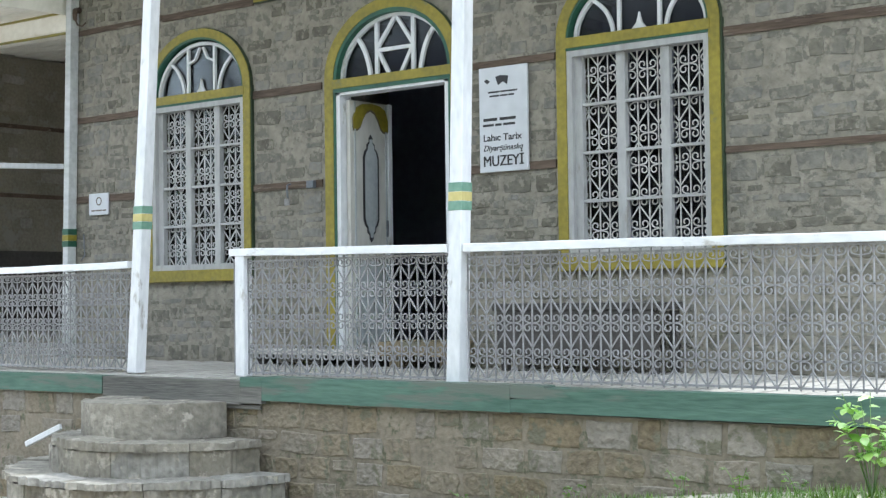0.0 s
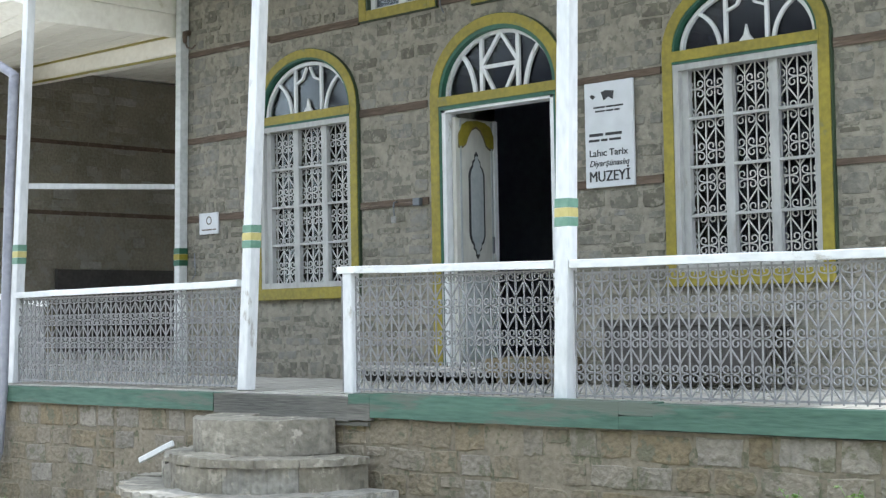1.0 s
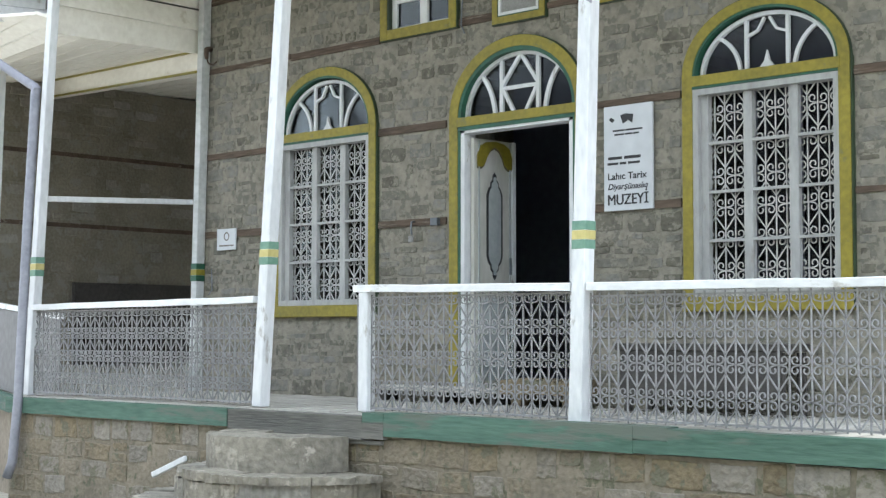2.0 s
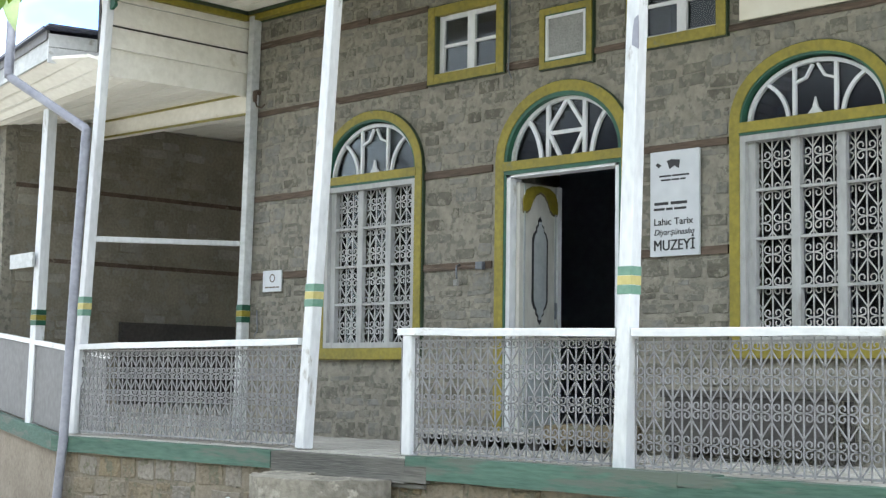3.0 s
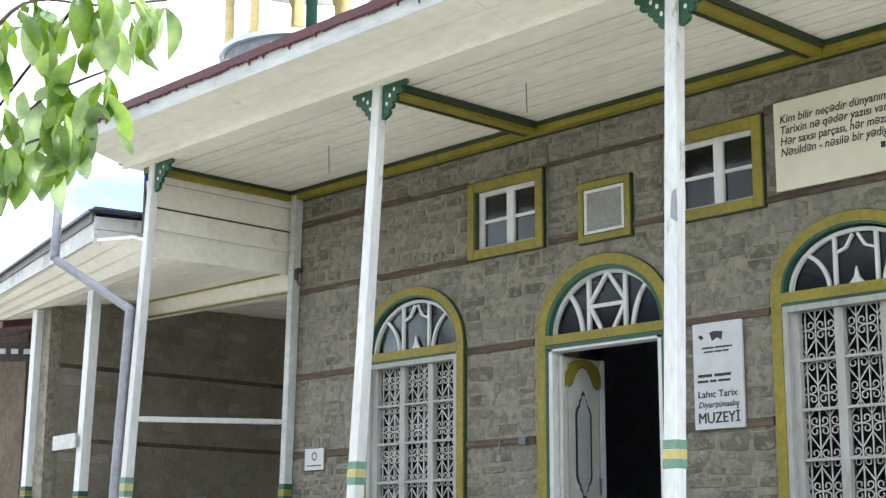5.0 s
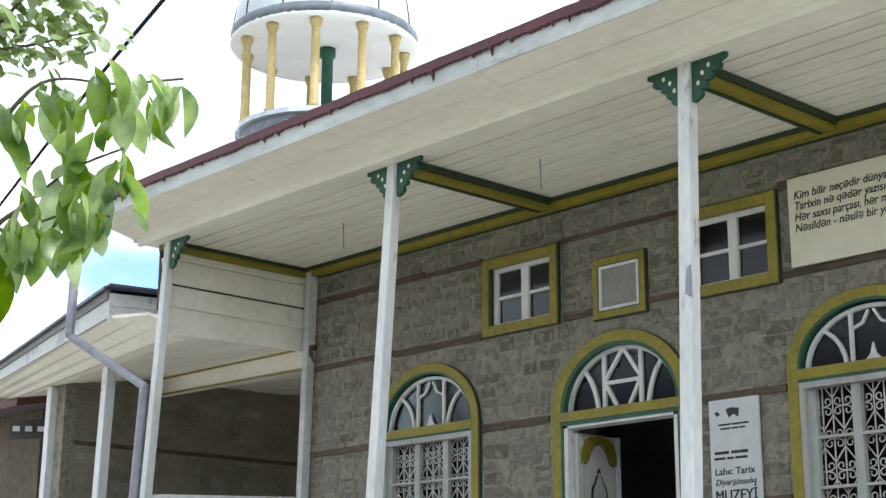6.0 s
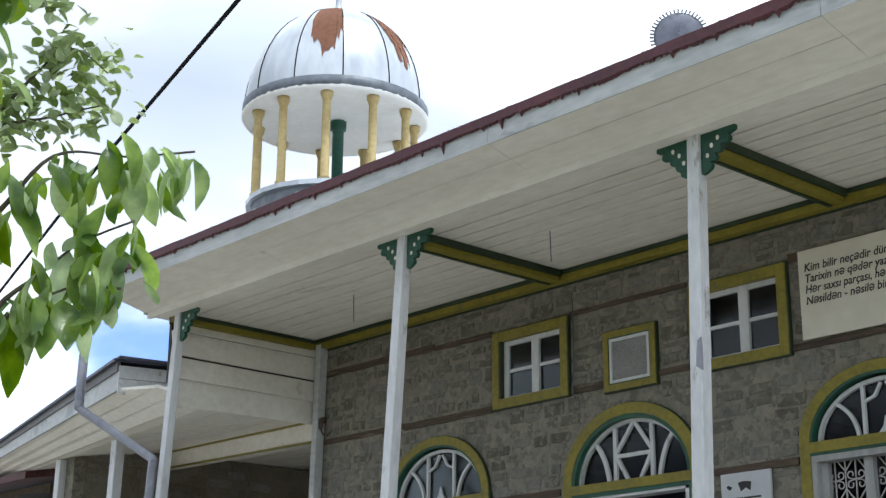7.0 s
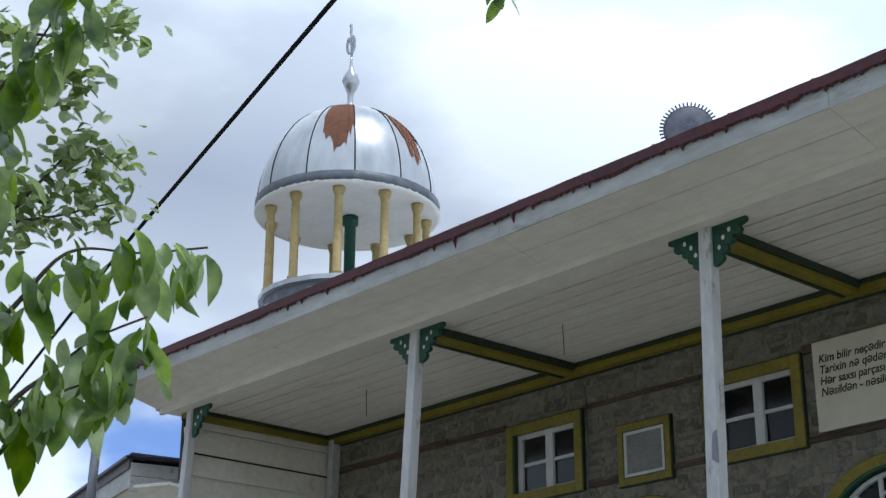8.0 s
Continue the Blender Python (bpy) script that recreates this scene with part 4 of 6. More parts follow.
t = thing("wall_notice", (-11.53, 0, 1.355), "small white notice plate fixed to the stone wall", "notice")
bm = bmesh.new()
box(bm, -11.53, -11.245, -0.022, -0.004, 1.355, 1.56)
soften(bm, 0.003)
hang("plate", bm, M["board"], t)
bm = bmesh.new()
for k in range(12):
    a = k * math.tau / 12
    b = (k + 1) * math.tau / 12
    ribbon(bm, [(-11.38 + 0.036 * math.cos(a), 1.485 + 0.036 * math.sin(a)), (-11.38 + 0.036 * math.cos(b), 1.485 + 0.036 * math.sin(b))], 0.012, -0.0235, -0.0222)
hang("mark", bm, M["ink_soft"], t, "grey ring mark")
bars(t, -11.49, 1.39, (0.06, 0.09, 0.05), 0.014, M["ink_soft"], -0.0235)

t = thing("padlock_hook", (-8.855, 0, 1.33), "rusty iron hook with a small hanging padlock on the wall", "hook")
bm = bmesh.new()
tube(bm, [(-8.855, -0.012, 1.50), (-8.855, -0.05, 1.49), (-8.855, -0.055, 1.44), (-8.85, -0.05, 1.38)], 0.008, 6)
hang("hook", bm, M["tin_dark"], t, smooth=True)
bm = bmesh.new()
box(bm, -8.885, -8.835, -0.062, -0.040, 1.32, 1.375)
soften(bm, 0.005)
hang("padlock", bm, M["plaque"], t)
t = thing("switch_box", (-8.64, 0, 1.45), "small grey metal box on the timber tie", "box")
bm = bmesh.new()
box(bm, -8.64, -8.56, -0.05, -0.006, 1.45, 1.515)
soften(bm, 0.005)
hang("case", bm, M["tin_dark"], t)

# ---- low things on the porch floor ----
t = thing("low_bench", (-5.6, -0.2, 0), "low dark wooden bench under the window", "bench")
bm = bmesh.new()
box(bm, -6.47, -5.10, -0.40, -0.05, 0.43, 0.48)
soften(bm, 0.006)
hang("seat", bm, M["bench"], t)
bm = bmesh.new()
box(bm, -6.43, -5.14, -0.385, -0.36, 0.12, 0.43)
hang("front_board", bm, M["bench"], t)
for xx in (-6.42, -5.19):
    for yy in (-0.38, -0.11):
        bm = bmesh.new()
        box(bm, xx, xx + 0.05, yy + 0.026, yy + 0.07, 0.0, 0.42)
        hang("leg", bm, M["bench"], t)
t = thing("doorstep", (-7.3, -0.2, 0), "worn pale stone doorstep", "step")
bm = bmesh.new()
n = 9
rows = []
for i in range(n + 1):
    xx = -7.62 + 0.72 * i / n
    w = 0.015 * noise.noise((xx * 6, 3, 0))
    rows.append([bm.verts.new(q) for q in ((xx, -0.34 + w, 0.09 + w), (xx, -0.33 + w, 0.20 + w), (xx, -0.045, 0.205), (xx, -0.045, 0.09))])
for p, q in zip(rows, rows[1:]):
    for k in range(4):
        bm.faces.new((p[k], p[(k + 1) % 4], q[(k + 1) % 4], q[k]))
bm.faces.new(rows[0])
bm.faces.new(rows[-1])
hang("slab", bm, M["base_stone"], t)
for xx in (-7.55, -7.05):
    bm = bmesh.new()
    box(bm, xx, xx + 0.1, -0.28, -0.06, 0.0, 0.09)
    hang("foot_stone", bm, M["base_stone"], t)
t = thing("raised_plank", (-8.3, -0.3, 0), "dusty grey plank raised on blocks by the wall", "plank")
bm = bmesh.new()
box(bm, -9.05, -7.66, -0.36, -0.06, 0.085, 0.125)
soften(bm, 0.006)
hang("plank", bm, M["floor"], t)
for xx in (-9.0, -8.35, -7.78):
    bm = bmesh.new()
    box(bm, xx, xx + 0.08, -0.30, -0.10, 0.0, 0.085)
    hang("block", bm, M["bench"], t)

# thin cables on the facade
for pts in ([(-8.30, -0.022, 3.9), (-8.29, -0.022, 3.4), (-8.31, -0.022, 3.1), (-8.27, -0.022, 3.02)], [(-11.62, -0.015, 1.18), (-11.60, -0.02, 0.98), (-11.64, -0.03, 0.93)]):
    bm = bmesh.new()
    tube(bm, pts, 0.006, 6)
    tagged(new("wall_cable", mesh_of("wall_cable", bm, M["tin_dark"], True)), "thin grey cable running down the stone wall", "cable")
bm = bmesh.new()
tube(bm, [(-11.70, 0.02, 3.35), (-11.68, -0.06, 3.33), (-11.66, -0.07, 3.24)], [0.035, 0.028, 0.02], 6)
tube(bm, [(-11.67, -0.06, 3.25), (-11.64, -0.06, 3.19), (-11.58, -0.05, 3.17), (-11.54, -0.04, 3.20)], 0.008, 6)
tagged(new("iron_hook", mesh_of("iron_hook", bm, M["tie"], True)), "brown timber stub with a bent iron hook", "hook")


# ---- porch ceiling, header, eave, roof ----
def porch_ceiling():
    bm = bmesh.new()
    y = PY - 0.13
    k = 0
    while y < -0.004:
        d = 0.004 * (k % 2)
        y1 = min(y + 0.088, 0.0)
        box(bm, ROOF_X0, ROOF_X1, y, y1 - (0.010 if k % 7 else 0.016), CEIL + 0.05 + d, CEIL + 0.07)
        y += 0.09
        k += 1
    box(bm, ROOF_X0, ROOF_X1, PY - 0.15, 0.0, CEIL + 0.080, CEIL + 0.10)
    solid("ceiling_porch", bm, M["cream"], "cream painted boarded porch ceiling", "ceiling")


porch_ceiling()


def moulding(name, a, b, w, label):
    """An ochre and green cornice board under the ceiling from a to b."""
    t = thing(name, a, label, "cornice", kind="structure")
    a, b = Vector(a), Vector(b)
    s = (b - a).normalized().cross(Vector((0, 0, 1)))
    # green edges take the darkened copy, so their shadow is in the paint
    for off, ww, h, m_ in ((0, w * 1.0, 0.092, "yellow"), (-w * 0.66, w * 0.30, 0.104, "green_shaded"), (w * 0.64, w * 0.26, 0.056 if w > 0.09 else 0.034, "green_shaded")):
        bm = bmesh.new()
        bar(bm, a + s * off + Vector((0, 0, -h / 2 + 0.05)), b + s * off + Vector((0, 0, -h / 2 + 0.05)), ww, h, (0, 0, 1))
        hang("cornice_board", bm, M[m_], t)


moulding("trim_1", (X0, -0.055, CEIL), (ROOF_X1, -0.055, CEIL), 0.075, "ochre and green cornice board along the wall top")
moulding("trim_2", (-11.80, PY, CEIL), (-11.80, -0.10, CEIL), 0.07, "ochre and green cornice board across the porch")
moulding("trim_3", (-8.43, PY + 0.1, CEIL - 0.0), (-8.41, -0.11, CEIL), 0.10, "ochre and green ceiling beam across the porch")
moulding("trim_4", (-5.61, PY + 0.1, CEIL - 0.0), (-5.61, -0.11, CEIL), 0.10, "ochre and green ceiling beam across the porch")

bm = bmesh.new()
box(bm, ROOF_X0 + 0.06, ROOF_X1, PY - 0.13, PY + 0.07, CEIL + 0.012, CEIL + 0.052)
box(bm, ROOF_X0 + 0.04, ROOF_X1, PY - 0.165, PY - 0.128, CEIL - 0.004, CEIL + 0.054)
solid("header_beam", bm, M["cream"], "cream painted header beam over the porch posts", "beam")

t = thing("eave", (ROOF_X0, EAVE_Y, CEIL), "off-white boarded eave with a peeling maroon sheet edge", "eave", kind="structure")
x = ROOF_X0
while x < ROOF_X1 - 0.1:
    x1 = min(x + rnd.uniform(2.2, 3.2), ROOF_X1)
    bm = bmesh.new()
    box(bm, x, x1 - 0.004, EAVE_Y, EAVE_Y + 0.022, CEIL + 0.168, CEIL + 0.31)
    hang("fascia_board", bm, M["fascia"], t)
    # two wide sloping boards under the eave
    for ya, yb, za, zb in ((EAVE_Y + 0.004, EAVE_Y + 0.222, 0.165, 0.110), (EAVE_Y + 0.225, PY - 0.160, 0.112, 0.052)):
        bm = bmesh.new()
        lift = rnd.uniform(0, 0.003)
        bar(bm, (x, (ya + yb) / 2, CEIL + (za + zb) / 2 + 0.012 + lift), (x1 - 0.003, (ya + yb) / 2, CEIL + (za + zb) / 2 + 0.012 + lift), math.hypot(yb - ya, zb - za) - 0.002, 0.02, (0, za - zb, yb - ya))
        hang("soffit_board", bm, M["cream"], t, "plain cream eave board")
    x = x1
bm = bmesh.new()
n = 1100
up, lo = [], []
for i in range(n + 1):
    xx = ROOF_X0 - 0.03 + (ROOF_X1 + 0.03 - ROOF_X0) * i / n
    w = 0.004 * noise.noise((xx * 3, 0, 0))
    drip = 0.04 * max(0, noise.noise((xx * 2.5, 2, 0)) + 0.15) + 0.014 * noise.noise((xx * 13, 3, 1)) + 0.016 * noise.noise((xx * 47, 8, 2)) + 0.36 * max(0, noise.noise((xx * 27, 5, 0)) - 0.22) * max(0.0, noise.noise((xx * 1.7, 9, 0)) + 0.25)
    up.append((bm.verts.new((xx, EAVE_Y - 0.03, CEIL + 0.365 + w)), bm.verts.new((xx, EAVE_Y + 0.3, CEIL + 0.50 + w))))
    lo.append((bm.verts.new((xx, EAVE_Y - 0.028, CEIL + 0.30 - drip * 0.4)), bm.verts.new((xx, EAVE_Y - 0.004, CEIL + 0.296 - drip))))
for i in range(n):
    for p, q in ((up[i][1], up[i][0]), (up[i][0], lo[i][0]), (lo[i][0], lo[i][1])):
        r = {up[i][1]: up[i + 1][1], up[i][0]: up[i + 1][0], lo[i][0]: lo[i + 1][0], lo[i][1]: lo[i + 1][1]}
        bm.faces.new((p, q, r[q], r[p]))
hang("sheet_edge", bm, M["maroon"], t, "maroon painted sheet edge, flaking")
# board ends on the porch's side
bm = bmesh.new()
box(bm, ROOF_X0 - 0.022, ROOF_X0, EAVE_Y, PY - 0.17, CEIL + 0.15, CEIL + 0.30)
box(bm, ROOF_X0 - 0.024, ROOF_X0, PY - 0.17, PY + 0.1, CEIL + 0.045, CEIL + 0.30)
hang("fascia_board", bm, M["fascia"], t)

# main roof; its top is out of view and works as a reflector
bm = bmesh.new()
sl = math.tan(radians(23))
pr = [(EAVE_Y, CEIL + 0.37), (1.6, CEIL + 0.37 + (1.6 - EAVE_Y) * sl), (5.4, CEIL + 0.5), (5.4, CEIL + 0.42), (1.6, CEIL + 0.29 + (1.6 - EAVE_Y) * sl), (EAVE_Y, CEIL + 0.315)]
va, vb = [bm.verts.new((ROOF_X0, *p)) for p in pr], [bm.verts.new((ROOF_X1 + 0.3, *p)) for p in pr]
bm.faces.new(va)
bm.faces.new(vb[::-1])
for i in range(6):
    bm.faces.new((va[i], vb[i], vb[(i + 1) % 6], va[(i + 1) % 6]))
for xx in np.arange(ROOF_X0 + 0.5, ROOF_X1, 0.6):
    bar(bm, (xx, EAVE_Y + 0.05, CEIL + 0.40), (xx, 1.6, CEIL + 0.385 + (1.6 - EAVE_Y) * sl), 0.02, 0.03, (0, 0, 1))
solid("roof_main", bm, M["roof_bounce"], "sheet roof with standing seams, pale grey to bounce sun onto the dome", "roof")
for xx, nm in ((ROOF_X0 + 0.25, "gable_left"), (ROOF_X1, "gable_right")):
    bm = bmesh.new()
    g = [(0.0, CEIL + 0.25), (5.0, CEIL + 0.25), (5.0, CEIL + 0.42), (1.6, CEIL + 0.28 + (1.6 - EAVE_Y) * sl), (0.0, CEIL + 0.30 + (-EAVE_Y) * sl)]
    va, vb = [bm.verts.new((xx, *p)) for p in g], [bm.verts.new((xx + 0.1, *p)) for p in g]
    bm.faces.new(va)
    bm.faces.new(vb[::-1])
    for i in range(5):
        bm.faces.new((va[i], vb[i], vb[(i + 1) % 5], va[(i + 1) % 5]))
    solid(nm, bm, M["fascia"], "boarded roof end", "gable")


def bracket(x, sx, label="green painted fretwork bracket at a post head"):
    """A fretwork corner bracket: scalloped lower edge and two pierced holes."""
    t = thing("bracket", (x, PY, CEIL), label, "bracket", "post brackets")
    L, H = 0.27, 0.27
    out = [(0, 0), (L, 0), (L, -0.03)]
    for k, (cx, cz) in enumerate(((0.20, -0.075), (0.135, -0.125), (0.09, -0.175), (0.05, -0.225))):
        for a in (60, 20, -20, -60):
            out.append((cx + 0.03 * math.cos(radians(a)), cz + 0.028 * math.sin(radians(a))))
    out += [(0.02, -H), (0, -H)]
    bm = bmesh.new()
    prism(bm, [(x + sx * (0.046 + p), CEIL + 0.012 + q) for p, q in out], PY - 0.016, PY + 0.016)
    fret = hang("fretwork", bm, M["green"], t)
    for p, q in ((0.135, -0.055), (0.085, -0.095), (0.05, -0.155)):
        bm = bmesh.new()
        prism(bm, [(x + sx * (0.046 + p + 0.013 * math.cos(k * math.tau / 10)), CEIL + 0.012 + q + 0.017 * math.sin(k * math.tau / 10)) for k in range(10)], PY - 0.018, PY + 0.018)
        hang("pierced_hole", bm, M["cream"], fret, "pale pierced hole")


bracket(-11.675, 1)
for bx in (-8.46, -5.585):
    bracket(bx, -1)
    bracket(bx, 1)
bracket(-2.62, -1)

# fine hanging wire under the ceiling
for wx, wy in ((-7.66, -0.95), (-10.15, -0.9)):
    bm = bmesh.new()
    tube(bm, [(wx, wy, CEIL + 0.05), (wx + 0.01, wy, CEIL - 0.2)], 0.004, 5)
    tagged(new("hanging_wire", mesh_of("hanging_wire", bm, M["tin_dark"])), "short thin wire hanging from the porch ceiling", "wire")

# boarding that closes the porch's end over the lower wing
t = thing("end_boarding", (-11.83, -0.9, 3.2), "off-white lapped boarding at the porch end", "boarding", kind="structure")
z = CEIL + 0.05
for k in range(3):
    h = (0.16, 0.235, 0.21)[k]
    lap = (0.012, 0.006, 0.010)[k]
    bm = bmesh.new()
    rows = [bm.verts.new(q) for q in ((-11.82 - 0.02, PY + 0.04, z), (-11.82 - 0.02, 0.0, z), (-11.80 + lap, 0.0, z - h), (-11.80 + lap, PY + 0.04, z - h))]
    rows2 = [bm.verts.new((v.co.x - 0.03, v.co.y, v.co.z)) for v in rows]
    bm.faces.new(rows)
    bm.faces.new(rows2[::-1])
    for i in range(4):
        bm.faces.new((rows[i], rows[(i + 1) % 4], rows2[(i + 1) % 4], rows2[i]))
    hang("board", bm, M["cream"], t)
    z -= h + (0.012 if k == 1 else -0.003)
bm = bmesh.new()
low = [bm.verts.new(q) for q in ((-11.836, PY + 0.04, 3.56), (-11.836, 0.0, 3.56), (-11.85, 0.0, 3.32), (-11.85, PY + 0.04, 3.28))]
low2 = [bm.verts.new((v.co.x - 0.03, v.co.y, v.co.z)) for v in low]
bm.faces.new(low)
bm.faces.new(low2[::-1])
for i in range(4):
    bm.faces.new((low[i], low[(i + 1) % 4], low2[(i + 1) % 4], low2[i]))
hang("board", bm, M["cream"], t)
bm = bmesh.new()
box(bm, -11.91, -11.872, PY + 0.04, 0.10, 3.50, CEIL + 0.06)
hang("backing", bm, M["bench"], t)
bm = bmesh.new()
bar(bm, (-11.87, PY + 0.04, 1.765), (-11.84, -0.09, 1.84), 0.05, 0.05, (0, 0, 1))
soften(bm, 0.005)
tagged(new("cross_rail", mesh_of("cross_rail", bm, M["white"])), "white painted timber rail across the porch end", "rail")


# ---- lantern dome on the roof ----
def lantern_dome():
    cx, cy = -11.27, -0.3
    t = thing("lantern_dome", (cx, cy, 5.3), "open lantern with ochre columns and a silver sheet-metal dome", "dome")
    bm = bmesh.new()
    tube(bm, [(cx, cy, 4.85), (cx, cy, 5.35)], 0.82, 24)
    hang("plinth", bm, M["tin_dark"], t)
    bm = bmesh.new()
    tube(bm, [(cx, cy, 5.35), (cx, cy, 5.40)], 0.875, 24)
    hang("plinth_top", bm, M["tin"], t, "pale sheet deck")
    for k in range(11):
        a = math.radians(-44 + 360 / 11 * k)
        x, y = cx + 0.81 * math.cos(a), cy + 0.81 * math.sin(a)
        bm = bmesh.new()
        tube(bm, [(x, y, 5.40), (x, y, 5.43), (x, y, 5.435), (x, y, 6.22), (x, y, 6.235), (x, y, 6.26), (x, y, 6.275), (x, y, 6.31)], [0.058, 0.058, 0.044, 0.040, 0.048, 0.055, 0.062, 0.063], 12)
        hang("column", bm, M["column"], t, "ochre painted round column", True)
    bm = bmesh.new()
    tube(bm, [(cx + 0.05, cy, 5.40), (cx + 0.05, cy, 6.21), (cx + 0.05, cy, 6.22), (cx + 0.05, cy, 6.305)], [0.06, 0.06, 0.085, 0.085], 10)
    hang("centre_post", bm, M["green"], t, "dark green centre post", True)
    bm = bmesh.new()
    tube(bm, [(cx, cy, 6.312), (cx, cy, 6.342)], 0.92, 40)
    hang("soffit", bm, M["soffit"], t, "whitewashed underside")
    bm = bmesh.new()
    tube(bm, [(cx, cy, 6.322), (cx, cy, 6.327), (cx, cy, 6.435), (cx, cy, 6.445)], [0.93, 0.948, 0.951, 0.925], 40)
    hang("rim", bm, M["tin_dark"], t, "dull grey rim band", True)
    # whitewash brushed over the rim's lower edge
    bm = bmesh.new()
    ring = []
    for i in range(240):
        a = math.tau * i / 240
        h = 0.006 + 0.020 * noise.noise((a * 18, 1, 0)) + 0.012 * noise.noise((a * 50, 7, 0))
        ring.append([bm.verts.new((cx + q * math.cos(a), cy + q * math.sin(a), z)) for q, z in ((0.915, 6.308), (0.943, 6.310), (0.953, 6.327), (0.954, 6.327 + max(0.002, h)))])
    for i in range(240):
        p, q = ring[i], ring[(i + 1) % 240]
        for k in range(3):
            bm.faces.new((p[k], q[k], q[k + 1], p[k + 1]))
    hang("rim_edge", bm, M["soffit"], t, "ragged whitewashed lower edge", True)
    H = 1.11
    prof = lambda u: (0.93 * math.cos(u) ** 0.92, H * math.sin(u))
    for k in range(12):
        a0, a1 = math.tau * k / 12 - 0.062, math.tau * (k + 1) / 12 - 0.078
        bm = bmesh.new()
        g = []
        for i in range(13):
            r, z = prof(math.radians(88) * i / 12)
            g.append([bm.verts.new((cx + r * math.cos(a0 + (a1 - a0) * j / 4), cy + r * math.sin(a0 + (a1 - a0) * j / 4), 6.39 + z)) for j in range(5)])
        for r, s in zip(g, g[1:]):
            for j in range(4):
                bm.faces.new((r[j], r[j + 1], s[j + 1], s[j]))
        hang("metal_gore", bm, M["tin"], t, smooth=True)
        bm = bmesh.new()
        tube(bm, [(cx + (prof(math.radians(88) * i / 12)[0] + 0.002) * math.cos(a0 - 0.008), cy + (prof(math.radians(88) * i / 12)[0] + 0.002) * math.sin(a0 - 0.008), 6.39 + prof(math.radians(88) * i / 12)[1]) for i in range(13)], 0.006, 5)
        hang("seam", bm, M["black"], t, "dark folded seam")
    # worn patches of primer, each inside one gore
    for ka, lo, wid, seed in ((-0.80, 16, 0.22, 3), (0.20, 18, 0.18, 9)):
        bm = bmesh.new()
        g = []
        lows = [lo + 26 * abs(j / 10 - 1) ** 2 + 15 * noise.noise((j * 0.61, seed, 0)) + 9 * noise.noise((j * 1.7, seed, 4)) for j in range(21)]
        for i in range(15):
            row = []
            for j in range(21):
                u = math.radians(min(84, lows[j]) + (87 - min(84, lows[j])) * i / 14)
                r, z = prof(u)
                d = ka + wid * (j / 10 - 1) * (1 + 0.10 * noise.noise((i * 0.5, seed, 7)))
                row.append(bm.verts.new((cx + (r + 0.006) * math.cos(d), cy + (r + 0.006) * math.sin(d), 6.392 + z)))
            g.append(row)
        for r, s in zip(g, g[1:]):
            for j in range(20):
                bm.faces.new((r[j], r[j + 1], s[j + 1], s[j]))
        bmesh.ops.solidify(bm, geom=bm.faces[:], thickness=0.003)
        hang("worn_patch", bm, M["rust"], t, "orange primer patch")
    bm = bmesh.new()
    tube(bm, [(cx, cy, 7.46), (cx, cy, 7.55), (cx, cy, 7.64), (cx, cy, 7.74), (cx, cy, 7.80), (cx, cy, 7.88), (cx, cy, 7.95), (cx, cy, 8.02), (cx, cy, 8.10), (cx, cy, 8.24)],
         [0.14, 0.055, 0.032, 0.036, 0.07, 0.095, 0.075, 0.03, 0.016, 0.012], 12)
    hang("finial", bm, M["tin"], t, "silver finial", True)
    bm = bmesh.new()
    pts = [(cx - 0.015 + 0.062 * math.cos(radians(q)), 8.33 + 0.11 * math.sin(radians(q))) for q in range(-235, 56, 24)]
    ribbon(bm, pts, 0.03, cy - 0.01, cy + 0.01)
    ribbon(bm, [(cx - 0.05, 8.42), (cx + 0.0, 8.30), (cx + 0.045, 8.38)], 0.022, cy - 0.009, cy + 0.009)
    ribbon(bm, [(cx - 0.03, 8.47), (cx - 0.01, 8.52), (cx - 0.035, 8.57)], 0.018, cy - 0.009, cy + 0.009)
    bar(bm, (cx, cy, 8.24), (cx - 0.02, cy, 8.58), 0.02, 0.02)
    hang("finial_crest", bm, M["tin"], t, "silver openwork crest")


lantern_dome()


def toothed_disc():
    c = Vector((-6.82, -0.3, 5.735))
    t = thing("toothed_disc", (c.x, c.y, 5.2), "grey metal disc with a toothed edge standing on the roof", "disc")
    f = Vector((-0.62, 0.78, 0)).normalized()
    s = Vector((f.y, -f.x, 0))
    bm = bmesh.new()
    rings = []
    for r, d in ((0.0, 0.05), (0.10, 0.045), (0.18, 0.02), (0.205, 0.0)):
        rings.append([bm.verts.new(c + (s * math.cos(k * math.tau / 32) + Vector((0, 0, 1)) * math.sin(k * math.tau / 32)) * max(r, 0.001) - f * d) for k in range(32)])
    for r, q in zip(rings, rings[1:]):
        for k in range(32):
            bm.faces.new((r[k], r[(k + 1) % 32], q[(k + 1) % 32], q[k]))
    bmesh.ops.solidify(bm, geom=bm.faces[:], thickness=0.012)
    hang("disc", bm, M["pipe"], t, smooth=True)
    for k in range(44):
        a = k * math.tau / 44
        d = s * math.cos(a) + Vector((0, 0, 1)) * math.sin(a)
        bm = bmesh.new()
        bar(bm, c + d * 0.20, c + d * 0.236, 0.012, 0.010, f)
        hang("tooth", bm, M["tin_dark"], t)
    bm = bmesh.new()
    tube(bm, [(c.x, c.y, 5.35), (c.x, c.y, 5.5)], 0.03, 8)
    hang("stem", bm, M["tin_dark"], t)


toothed_disc()

